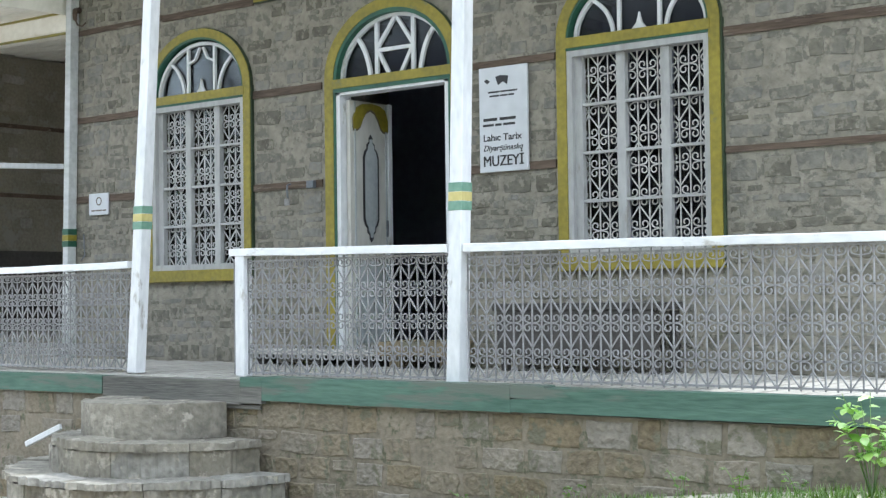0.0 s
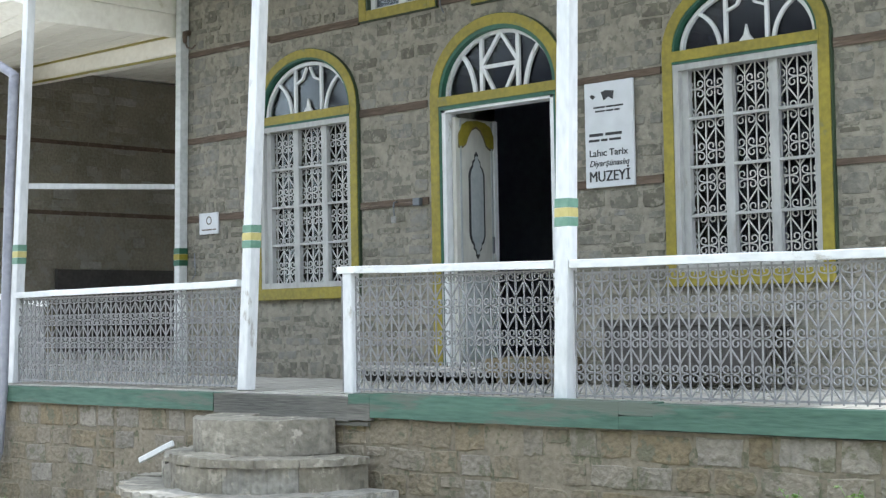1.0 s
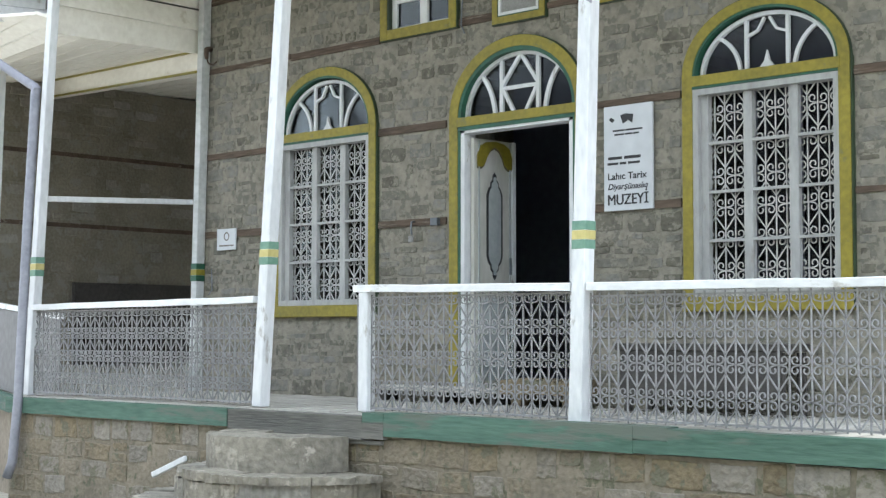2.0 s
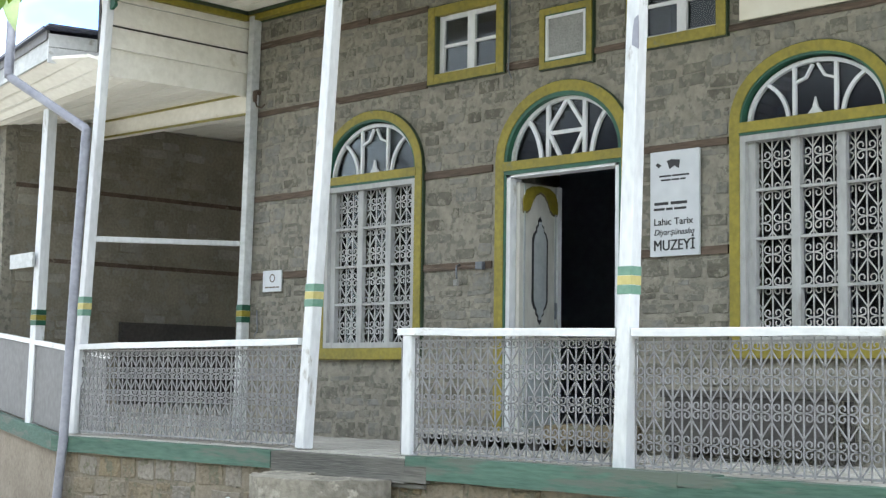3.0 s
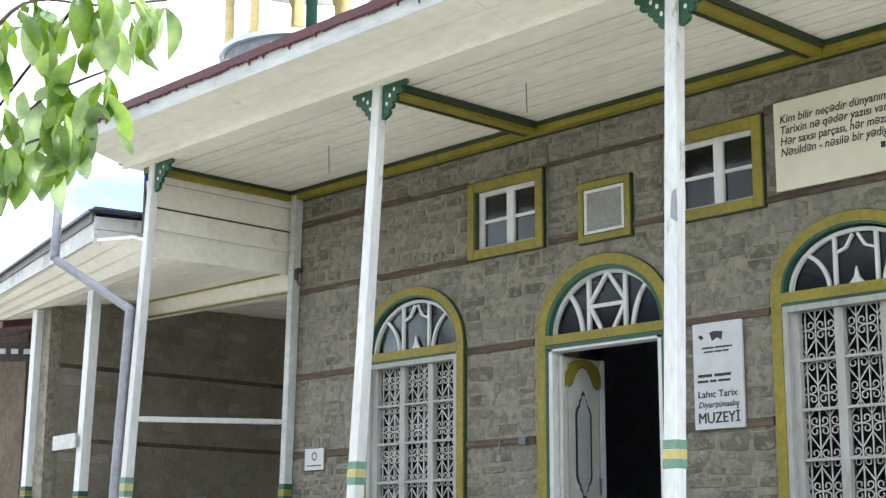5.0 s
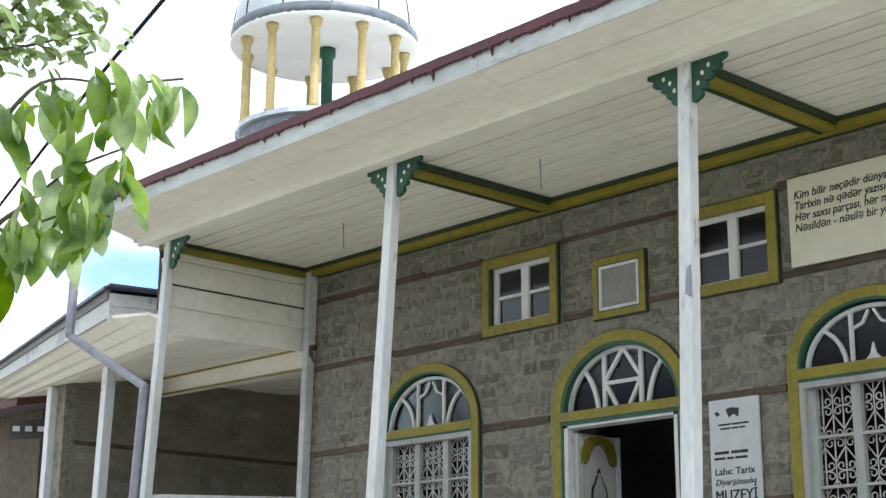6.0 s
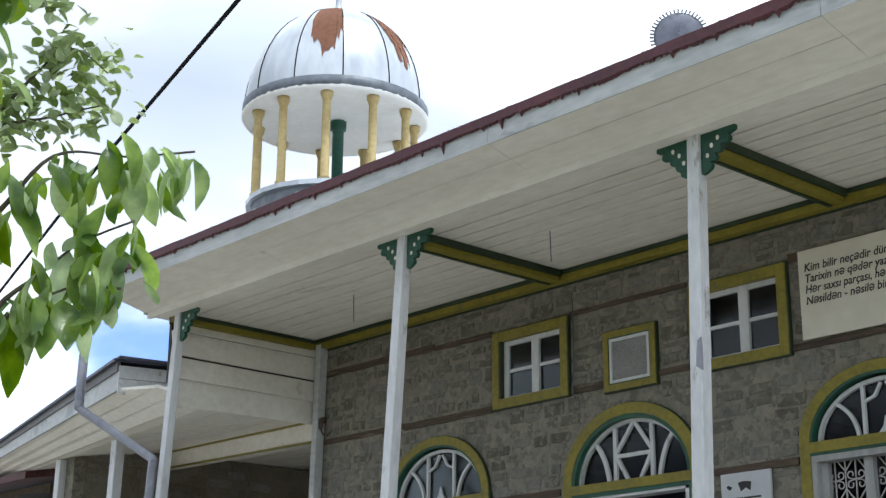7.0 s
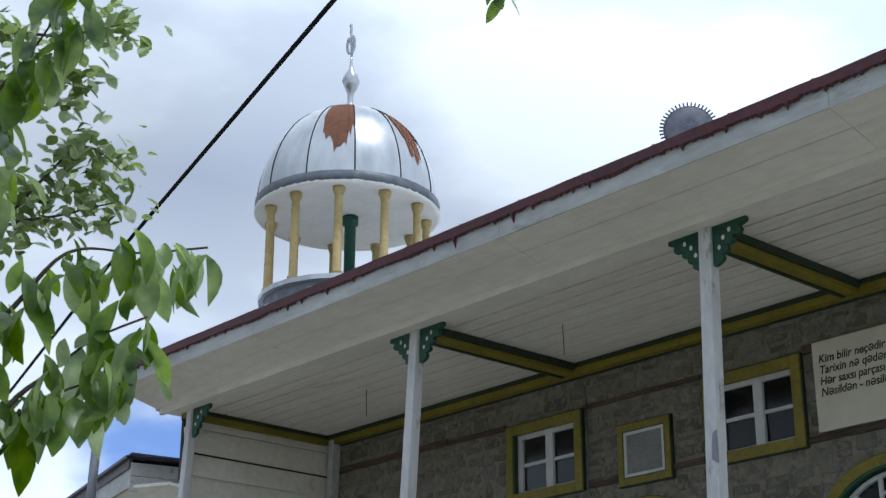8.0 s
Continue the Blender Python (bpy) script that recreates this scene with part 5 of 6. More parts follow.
# ---- rain pipe at the porch corner ----
t = thing("rain_pipe", (-12.1, -1.9, -0.7), "galvanised rain pipe with a white hopper at the porch corner", "pipe")
bm = bmesh.new()
tube(bm, [(-12.44, -2.3, 4.40), (-12.44, -2.3, 4.33), (-12.45, -2.3, 4.22)], [0.09, 0.085, 0.045], 12)
hang("hopper", bm, M["white"], t, "white rain hopper", True)
bm = bmesh.new()
tube(bm, [(-12.405, -2.30, 4.225), (-12.45, -2.30, 3.32), (-12.45, -2.30, 3.28), (-12.44, -2.30, 3.25)], 0.045, 10)
tube(bm, [(-12.45, -2.30, 3.30), (-12.43, -2.29, 3.24), (-11.66, -1.95, 2.725), (-11.63, -1.95, 2.69)], 0.040, 10)
tube(bm, [(-11.648, -1.95, 2.74), (-11.66, -1.95, 2.66), (-11.753, -1.95, 1.534), (-11.86, -1.95, -0.05), (-11.93, -1.955, -0.58), (-11.99, -1.97, -0.72)], 0.043, 10)
hang("pipe", bm, M["pipe"], t, smooth=True)
bm = bmesh.new()
tube(bm, [(-12.03, -2.38, 4.40), (-12.44, -2.34, 4.38)], 0.05, 8)
hang("gutter_end", bm, M["pipe"], t, smooth=True)

# ---- the lower wing, turned a little away and rising along the street ----
WO = Vector((-12.08, -1.36, 0))
WU, WV = Vector((-0.963, 0.270, 0)), Vector((0.270, 0.963, 0))


def wing(u, v, z, rise):
    p = WO + WU * u + WV * v
    return Vector((p.x, p.y, z + rise * u))


def wing_slab(u0, u1, v0, v1, z0, z1, rise=0.06):
    """A slab along the wing, stopped short of the porch's end."""
    bm = bmesh.new()
    v = [bm.verts.new(wing(max(u, (0.27 * q - 0.20) / 0.963), q, z, rise)) for u in (u0, u1) for q in (v0, v1) for z in (z0, z1)]
    for f in ((0, 1, 3, 2), (4, 6, 7, 5), (0, 4, 5, 1), (2, 3, 7, 6), (0, 2, 6, 4), (1, 5, 7, 3)):
        bm.faces.new([v[i] for i in f])
    return bm


CR = 0.06
solid("floor_wing", wing_slab(0.05, 10.0, -0.02, 6, -0.22, -0.18), M["floor"], "dusty porch floor of the lower wing", "floor")
solid("wing_edge", wing_slab(0.06, 10.0, -0.10, -0.022, -0.33, -0.165), M["beam_green"], "worn green beam along the wing's edge", "beam")
solid("wall_wing_base", wing_slab(0.06, 10.0, -0.05, 0.2, -2.2, -0.33), M["tan_render"], "rendered buff plinth wall under the wing", "wall")


def wing_ceiling(v):
    """Height at the near end and rise along the wing, across its sagging ceiling."""
    knots = [(-0.43, 3.605, 0.037), (-0.03, 3.29, 0.062), (1.36, 3.345, 0.089), (5.1, 3.40, 0.075)]
    for (a, za, ra), (b, zb, rb) in zip(knots, knots[1:]):
        if v <= b:
            k = (v - a) / (b - a)
            return za + (zb - za) * k, ra + (rb - ra) * k
    return knots[-1][1:]


t = thing("ceiling_wing", wing(0, 0, 3.4, CR), "cream boarded ceiling of the lower wing", "ceiling", kind="structure")
bm = bmesh.new()
for k in range(46):
    v0 = -0.42 + 0.12 * k
    v1 = v0 + 0.112
    q = []
    for end in (0, 1):
        for v in (v0, v1):
            z, rise = wing_ceiling(v)
            u = 10.0 if end else max(-0.3, min(0.92, 0.92 - 9.0 * (v + 0.40)))
            q += [wing(max(u, (0.27 * v - 0.20) / 0.963), v, z + dz + 0.004 * (k % 2), rise) for dz in (0.0, 0.03)]
    q = [bm.verts.new(p) for p in q]
    for f in ((0, 1, 3, 2), (4, 6, 7, 5), (0, 4, 5, 1), (2, 3, 7, 6), (0, 2, 6, 4), (1, 5, 7, 3)):
        bm.faces.new([q[i] for i in f])
hang("boards", bm, M["cream"], t)
hang("backing", wing_slab(-0.3, 10.0, 0.0, 5.0, 3.60, 3.63, 0.075), M["cream"], t)
solid("wing_fascia", wing_slab(0.92, 10.0, -0.455, -0.43, 3.60, 3.80, 0.036), M["fascia"], "off-white fascia of the lower wing", "fascia")
t = thing("wing_fascia_end", wing(0.9, 0, 3.6, 0.036), "off-white boarded end of the lower wing's eave", "fascia", kind="structure")
for z0, z1, off in ((3.56, 3.715, 0.0), (3.72, 3.85, 0.006)):
    hang("board", wing_slab(0.893 - off, 0.917 - off, -0.455, 0.75, z0, z1, 0.036), M["rail_white"], t)
t = thing("wing_beam", wing(0, 1.4, 3.1, CR), "cream ceiling beam edged in ochre over the lower wing", "beam", kind="structure")
hang("beam_length", wing_slab(-0.1, 7.0, 1.36, 1.50, 3.125, 3.355, 0.0885), M["cream"], t)
for z in (3.118, 3.325):
    hang("edge_strip", wing_slab(-0.1, 7.0, 1.335, 1.359, z, z + 0.022, 0.0885), M["yellow"], t, "ochre edge strip")
# sheet roof: the street slope, and two sheets lapped at the end
bm2 = wing_slab(0.86, 10.0, -0.52, 2.4, 3.895, 3.925, 0.021)
for v in bm2.verts:
    k = (v.co - WO).dot(WV)
    if k > 1:
        v.co.z += 0.03
t = thing("roof_wing", wing(0.9, 0, 3.9, 0.02), "dark blue sheet roof of the lower wing", "roof", kind="structure")
hang("sheet", bm2, M["blue_sheet"], t)
# narrow grey band below the sheet edge
hang("under_band", wing_slab(0.90, 10.0, -0.475, -0.44, 3.80, 3.898, 0.026), M["sheet"], t, "dull grey band under the sheet edge")
bm2 = wing_slab(0.72, 1.6, -0.50, 1.2, 3.905, 3.922, 0.030)
for v in bm2.verts:
    if (v.co - WO).dot(WV) > 1:
        v.co.z -= 0.03
hang("sheet", bm2, M["blue_sheet"], t)
# house wall across the end of the wing's open bay
bm = bmesh.new()
box(bm, -17.45, -17.0, 0.16, 5.2, -1.0, 3.85)
side_wall = solid("wall_side_house", bm, M["dim_stone"], "dim buff stone wall of the adjoining house", "wall")
bm = bmesh.new()
box(bm, -17.0, -11.4, 5.2, 5.5, -1.0, 4.2)
solid("wall_bay_back", bm, M["dim_stone"], "dim stone wall at the back of the open bay", "wall")
bm = bmesh.new()
box(bm, -17.47, -16.985, 0.14, 0.30, -0.5, 3.6)
solid("corner_render", bm, M["mortar"], "pale rendered corner strip of the adjoining house", "trim")
for z in (2.88, 1.95):
    bm = bmesh.new()
    box(bm, -17.02, -16.992, 0.31, 5.1, z, z + 0.055)
    tagged(new("timber_tie", mesh_of("timber_tie", bm, M["tie"])), "dark timber tie in the side wall", "timber", "timber ties", "structure")
t = thing("bench", (-16.8, 2.7, 0.1), "low dark wooden bench against the side wall", "bench")
bm = bmesh.new()
box(bm, -16.97, -16.90, 1.85, 3.7, 0.10, 1.23)
hang("backrest", bm, M["bench"], t)
bm = bmesh.new()
box(bm, -16.90, -16.45, 1.85, 3.7, 0.50, 0.56)
hang("seat", bm, M["bench"], t)
for yy in (1.9, 3.6):
    bm = bmesh.new()
    box(bm, -16.52, -16.46, yy, yy + 0.06, 0.05, 0.50)
    hang("leg", bm, M["bench"], t)


def wing_post(u, lean):
    b = wing(u, 0, -0.17, 0.06)
    t = thing("wing_post", b, "white painted timber post of the lower wing with a painted band", "post", "wing posts")
    for nm, z0, z1, h, m_ in (("shaft", -0.03, 3.27 - 0.06 * u + 0.062 * u + 0.17, 0.058, "white"), ("band", 1.18, 1.236, 0.061, "green"), ("band", 1.122, 1.178, 0.0612, "yellow"), ("band", 1.064, 1.12, 0.061, "green")):
        bm = bmesh.new()
        v = box(bm, -h, h, -h, h, z0, z1)
        for q in v:
            q.co.x += lean * q.co.z
        if nm == "shaft":
            soften(bm, 0.006)
        part(nm, bm, M[m_], t)


wing_post(2.82, 0.045)
wing_post(5.42, 0.02)
t = thing("wing_railing", wing(0.1, 0, 0, 0.06), "white handrail and grey sheet panel of the lower wing", "railing")
hang("handrail", wing_slab(0.05, 9.5, -0.03, 0.03, 0.68, 0.73, 0.064), M["rail_white"], t)
hang("sheet_panel", wing_slab(0.1, 9.5, -0.01, 0.01, -0.16, 0.675, 0.063), M["sheet"], t, "plain grey sheet panel")
bm = wing_slab(2.70, 3.75, -0.09, -0.065, 1.62, 1.78, 0.03)
tagged(new("white_board", mesh_of("white_board", bm, M["fascia"])), "blank white board fixed to the wing post", "board")

# ---- house across the street, behind the camera: unseen, added to block low sky and colour the panes' reflections ----
t = thing("street_house", (-6.0, -17.0, -1.0), "unseen plain rendered house added across the street", "house")
bm = bmesh.new()
box(bm, -26.0, 14.0, -22.0, -16.0, -1.6, 5.2)
hang("wall", bm, M["dim_stone"], t)
bm = bmesh.new()
prof_ = [(-22.5, 5.1), (-19.0, 6.6), (-15.5, 5.1), (-15.5, 5.25), (-19.0, 6.78), (-22.5, 5.25)]
va, vb = [bm.verts.new((-26.4, *p)) for p in prof_], [bm.verts.new((14.4, *p)) for p in prof_]
bm.faces.new(va)
bm.faces.new(vb[::-1])
for i in range(6):
    bm.faces.new((va[i], vb[i], vb[(i + 1) % 6], va[(i + 1) % 6]))
hang("roof", bm, M["blue_sheet"], t)

# ---- neighbour's house past the wing ----
t = thing("neighbour_house", (-20.5, 1.5, 0), "dim stone house with a tiled roof past the wing", "house")
bm = bmesh.new()
box(bm, -26.0, -19.6, 1.2, 8.0, -1.0, 3.7)
hang("wall", bm, M["far_stone"], t)
bm = bmesh.new()
prof_ = [(0.6, 3.75), (4.6, 4.5), (8.6, 3.75), (8.6, 3.65), (4.6, 4.38), (0.6, 3.65)]
va, vb = [bm.verts.new((-26.4, *p)) for p in prof_], [bm.verts.new((-19.2, *p)) for p in prof_]
bm.faces.new(va)
bm.faces.new(vb[::-1])
for i in range(6):
    bm.faces.new((va[i], vb[i], vb[(i + 1) % 6], va[(i + 1) % 6]))
hang("roof", bm, M["roof"], t)
t = thing("shop_sign", (-18.9, 0.9, 3.2), "small dark hanging sign with pale lettering", "sign")
bm = bmesh.new()
bar(bm, (-19.25, 0.55, 3.30), (-18.75, 1.15, 3.34), 0.03, 0.26, (0, 0, 1))
hang("board", bm, M["bench"], t)
bm = bmesh.new()
for k in range(4):
    a = Vector((-19.20 + 0.11 * k, 0.57 + 0.13 * k, 3.32))
    bar(bm, a, a + Vector((0.06, 0.072, 0.0)), 0.04, 0.07, (0, 0, 1))
hang("text_bars", bm, M["board"], t, kind="stuff")
t = thing("maroon_pipe", (-18.6, 0.7, 0), "maroon painted drain pipe on the neighbouring house", "pipe")
bm = bmesh.new()
tube(bm, [(-18.75, 0.98, 3.0), (-18.8, 0.9, 2.7), (-18.85, 0.85, -0.5)], 0.07, 8)
hang("pipe", bm, M["maroon"], t, smooth=True)

# ---- overhead cable ----
bm = bmesh.new()
mid = [Vector((-2.81, -6.56, 3.05)), Vector((-4.1, -5.88, 3.60)), Vector((-7.39, -4.95, 3.69)), Vector((-10.51, -4.1, 3.62))]
tube(bm, [mid[0] + (mid[0] - mid[1]) * 2, mid[0], mid[1], (mid[1] + mid[2]) / 2, mid[2], mid[3], mid[3] + (mid[3] - mid[2])], 0.0105, 6)
tagged(new("overhead_cable", mesh_of("overhead_cable", bm, M["black"], True)), "black twisted overhead cable against the sky", "cable")


# ---- trees and weeds ----
def leaf_mesh(name, length, width, mat, fold=0.25, droop=0.15):
    bm = bmesh.new()
    rows = []
    for i in range(7):
        f = i / 6
        w = width / 2 * math.sin(math.pi * (f * 0.97 + 0.015) ** 1.12) ** 0.8 if 0 < f < 1 else 0.002
        z = -droop * length * f * f
        rows.append([bm.verts.new((sx * w, f * length, z + abs(sx) * w * fold)) for sx in (-1, 0, 1)])
    for r, s in zip(rows, rows[1:]):
        for k in range(2):
            bm.faces.new((r[k], r[k + 1], s[k + 1], s[k]))
    return mesh_of(name, bm, mat, True)


def leaf_pose(p, out, sag):
    """A leaf at p that points out and sags by that much."""
    d = (Vector(out).normalized() + Vector((0, 0, -sag))).normalized()
    x = d.cross(Vector((rnd.uniform(-0.5, 0.5), rnd.uniform(-0.5, 0.5), 1))).normalized()
    z = x.cross(d)
    m = Matrix((x, d, z)).transposed().to_4x4()
    return Matrix.Translation(p) @ m


def spline(pts, n):
    pts = [Vector(p) for p in pts]
    out = []
    for i in range(len(pts) - 1):
        p0, p1, p2, p3 = pts[max(i - 1, 0)], pts[i], pts[i + 1], pts[min(i + 2, len(pts) - 1)]
        for k in range(n):
            f = k / n
            out.append(0.5 * ((2 * p1) + (p2 - p0) * f + (2 * p0 - 5 * p1 + 4 * p2 - p3) * f * f + (3 * p1 - p0 - 3 * p2 + p3) * f ** 3))
    return out + [pts[-1]]


def near_tree():
    root = Vector((-3.35, -8.75, -1.02))
    t = thing("walnut_tree", root, "walnut tree with broad hanging green leaves", "tree")
    trunk = spline([root, root + Vector((0.05, 0.0, 1.0)), (-3.22, -8.68, 1.0), (-3.1, -8.6, 2.2), (-2.95, -8.5, 3.2)], 5)
    bm = bmesh.new()
    tube(bm, trunk, [0.14 - 0.10 * i / (len(trunk) - 1) for i in range(len(trunk))], 10)
    hang("trunk", bm, M["bark"], t, smooth=True)
    limbs = [[(-3.2, -8.66, 1.0), (-2.69, -7.94, 1.34), (-2.61, -7.82, 1.43), (-2.52, -7.74, 1.56), (-2.45, -7.62, 1.57), (-2.38, -7.51, 1.59)],
             [(-3.2, -8.66, 0.9), (-2.63, -7.95, 1.15), (-2.52, -7.79, 1.28), (-2.45, -7.71, 1.37), (-2.385, -7.63, 1.42)],
             [(-3.15, -8.62, 1.5), (-2.59, -8.03, 1.68), (-2.48, -7.93, 1.84), (-2.40, -7.89, 1.94), (-2.31, -7.86, 2.06)],
             [(-3.12, -8.60, 1.2), (-2.72, -8.05, 1.45), (-2.58, -7.95, 1.62), (-2.52, -7.86, 1.70)],
             [(-3.2, -8.66, 0.8), (-2.70, -7.98, 1.10), (-2.56, -7.81, 1.22), (-2.48, -7.71, 1.29), (-2.41, -7.635, 1.29)],
             [(-3.05, -8.56, 2.5), (-2.3, -7.9, 2.6), (-1.9, -7.35, 2.35), (-1.84, -7.22, 2.12), (-1.845, -7.17, 2.05)]]
    A = leaf_mesh("leaf", 0.150, 0.068, M["leaf"], 0.3, 0.25)
    B = leaf_mesh("leaf", 0.130, 0.054, M["leaf"], 0.4, 0.4)
    C = leaf_mesh("leaf", 0.085, 0.042, M["leaf"], 0.15, 0.05)
    for li, L in enumerate(limbs):
        p = spline(L, 6)
        bm = bmesh.new()
        tube(bm, p, [max(0.0025, (0.011 if li < 5 else 0.009) * (1 - 1.15 * i / len(p))) for i in range(len(p))], 6)
        hang("limb", bm, M["bark"], t, smooth=True)
        if li < 5:
            n, start = (60, 46, 62, 44, 34)[li], 0.34
        else:
            n, start = 5, 0.95
        for k in range(n):
            f = start + (1 - start) * (k + rnd.random()) / n
            q = p[min(len(p) - 1, int(f * (len(p) - 1)))] + Vector((rnd.gauss(0, 0.027), rnd.gauss(0, 0.027), rnd.gauss(-0.014, 0.024)))
            if li >= 5:
                q = p[-1] + Vector((rnd.gauss(0, 0.03), rnd.gauss(0, 0.03), rnd.gauss(0.02, 0.02)))
            a = rnd.uniform(0, math.tau)
            if li < 5 and q.z < 1.19 + 0.05 * rnd.random():
                continue
            ob = new("leaf", rnd.choice((A, A, B, C)) if li < 5 else C)
            ob.parent = t
            s = rnd.uniform(0.45, 0.92)
            ob.matrix_basis = Matrix.Translation(-root) @ leaf_pose(q, (math.cos(a), math.sin(a), 0), rnd.uniform(0.5, 2.6)) @ Matrix.Scale(s, 4)
    # the crown over and behind the street, one mass of leaves with gaps:
    # out of view, added to keep front sky light off the facade
    v0, f0 = [tuple(v.co) for v in A.vertices], [tuple(p.vertices) for p in A.polygons]
    verts, faces = [], []
    for k in range(5200):
        d = Vector((rnd.gauss(0, 1), rnd.gauss(0, 1), rnd.gauss(0, 1))).normalized()
        q = Vector((-2.0 + d.x * 7.0, -12.6 + d.y * 2.9, 4.4 + d.z * 2.7)) * 1.0
        q = Vector((-2.0, -12.6, 4.4)) + (q - Vector((-2.0, -12.6, 4.4))) * rnd.uniform(0.55, 1.0)
        if noise.noise(q * 0.9) < -0.18:
            continue
        a = rnd.uniform(0, math.tau)
        m = leaf_pose(q, (math.cos(a), math.sin(a), 0), rnd.uniform(0, 1.6)) @ Matrix.Scale(rnd.uniform(2.0, 3.2), 4)
        base = len(verts)
        verts += [tuple((m @ Vector(c)) - root) for c in v0]
        faces += [tuple(i + base for i in fc) for fc in f0]
    me = bpy.data.meshes.new("crown")
    me.from_pydata(verts, [], faces)
    me.materials.append(M["leaf"])
    ob = new("crown", me)
    ob.parent = t
    tagged(ob, kind="stuff")
    for end in ((-3.0, -11.0, 3.6), (-0.6, -12.4, 4.2), (-5.0, -12.0, 4.4), (1.6, -12.8, 4.6)):
        bm = bmesh.new()
        p = spline([trunk[-4], trunk[-4].lerp(Vector(end), 0.5) + Vector((0, 0, 0.3)), end], 6)
        tube(bm, p, [0.06 - 0.05 * i / (len(p) - 1) for i in range(len(p))], 7)
        hang("limb", bm, M["bark"], t, smooth=True)
    return t


near_tree()


def far_tree():
    root = Vector((-7.6, -7.3, -1.0))
    t = thing("leafy_tree", root, "small-leaved green tree beside the street", "tree")
    bm = bmesh.new()
    trunk = spline([root, root + Vector((0.1, 0.05, 1.6)), (-7.2, -7.0, 2.4), (-7.0, -6.9, 3.6)], 5)
    tube(bm, trunk, [0.16 - 0.11 * i / (len(trunk) - 1) for i in range(len(trunk))], 10)
    hang("trunk", bm, M["bark"], t, smooth=True)
    A = leaf_mesh("leaf", 0.078, 0.054, M["leaf_small"], 0.2, 0.1)
    v0, f0 = [tuple(v.co) for v in A.vertices], [tuple(p.vertices) for p in A.polygons]
    verts, faces = [], []
    for L in ([(-7.2, -7.0, 2.3), (-6.15, -6.51, 2.76), (-5.86, -6.26, 3.20), (-5.70, -6.12, 3.39), (-5.64, -5.95, 3.30)],
              [(-7.2, -7.0, 2.2), (-6.1, -6.5, 2.9), (-5.80, -6.10, 3.10), (-5.66, -5.93, 3.16)],
              [(-7.1, -6.95, 3.0), (-5.84, -6.76, 3.68), (-5.56, -6.32, 3.83), (-5.40, -6.10, 3.91)],
              [(-7.1, -6.95, 2.9), (-6.0, -6.75, 3.4), (-5.70, -6.40, 3.62), (-5.56, -6.2, 3.60)]):
        p = spline(L, 6)
        bm = bmesh.new()
        tube(bm, p, [max(0.003, 0.014 * (1 - 0.9 * i / len(p))) for i in range(len(p))], 6)
        hang("limb", bm, M["bark"], t, smooth=True)
        for k in range(210):
            f = rnd.uniform(0.30, 1.0)
            q = p[int(f * (len(p) - 1))] + Vector((rnd.gauss(0, 0.075), rnd.gauss(0, 0.075), rnd.gauss(0, 0.065)))
            a = rnd.uniform(0, math.tau)
            m = leaf_pose(q, (math.cos(a), math.sin(a), 0), rnd.uniform(-0.2, 1.2)) @ Matrix.Scale(rnd.uniform(0.7, 1.2), 4)
            base = len(verts)
            verts += [tuple((m @ Vector(c)) - root) for c in v0]
            faces += [tuple(i + base for i in fc) for fc in f0]
    me = bpy.data.meshes.new("crown")
    me.from_pydata(verts, [], faces)
    me.materials.append(M["leaf_small"])
    ob = new("crown", me)
    ob.parent = t
    tagged(ob, kind="stuff")


far_tree()


def weed(name, place, n, size, label, spread, hgt, low=0.3, tint="weed"):
    t = thing(name, place, label, "plant", "weeds by the wall")
    lm = leaf_mesh("leaf", size, size * 0.6, M[tint], 0.2, 0.2)
    for k in range(max(3, n // 9)):
        a = rnd.uniform(0, math.tau)
        top = Vector((math.cos(a) * spread * rnd.uniform(0.2, 1), math.sin(a) * spread * 0.5 * rnd.uniform(0.2, 1), hgt * rnd.uniform(0.6, 1)))
        bm = bmesh.new()
        p = spline([(0, 0, -0.02), top * 0.5 + Vector((0, 0, hgt * 0.12)), top], 4)
        tube(bm, p, 0.0018, 5)
        part("stem", bm, M["weed"], t)
        for j in range(n // max(3, n // 9)):
            f = rnd.uniform(low, 1)
            ob = new("leaf", lm)
            ob.parent = t
            b = rnd.uniform(0, math.tau)
            ob.matrix_basis = leaf_pose(p[int(f * (len(p) - 1))] + Vector((rnd.gauss(0, 0.01), rnd.gauss(0, 0.01), 0)), (math.cos(b), math.sin(b), 0.3), rnd.uniform(-0.3, 0.7)) @ Matrix.Scale(rnd.uniform(0.6, 1.1), 4)


# this bush alone gets the leaf colour lightened for sun
weed("weed_bush", (-2.88, -2.2, -0.44), 110, 0.075, "leafy weed by the plinth wall, sunlight put into its pale colour", 0.22, 0.50, 0.42, "weed_sunlit")
for wx, wy, nn, hh in ((-3.55, -2.25, 30, 0.18), (-3.9, -2.2, 27, 0.16), (-4.6, -2.15, 24, 0.12), (-12.0, -2.15, 110, 0.46), (-12.3, -2.2, 90, 0.42), (-5.4, -2.1, 20, 0.10), (-3.2, -2.3, 27, 0.16)):
    weed("weed", (wx, wy, ground_z(wx, wy)), nn, 0.035 if hh < 0.2 else 0.06, "low green weed growing along the wall foot", 0.14, hh)

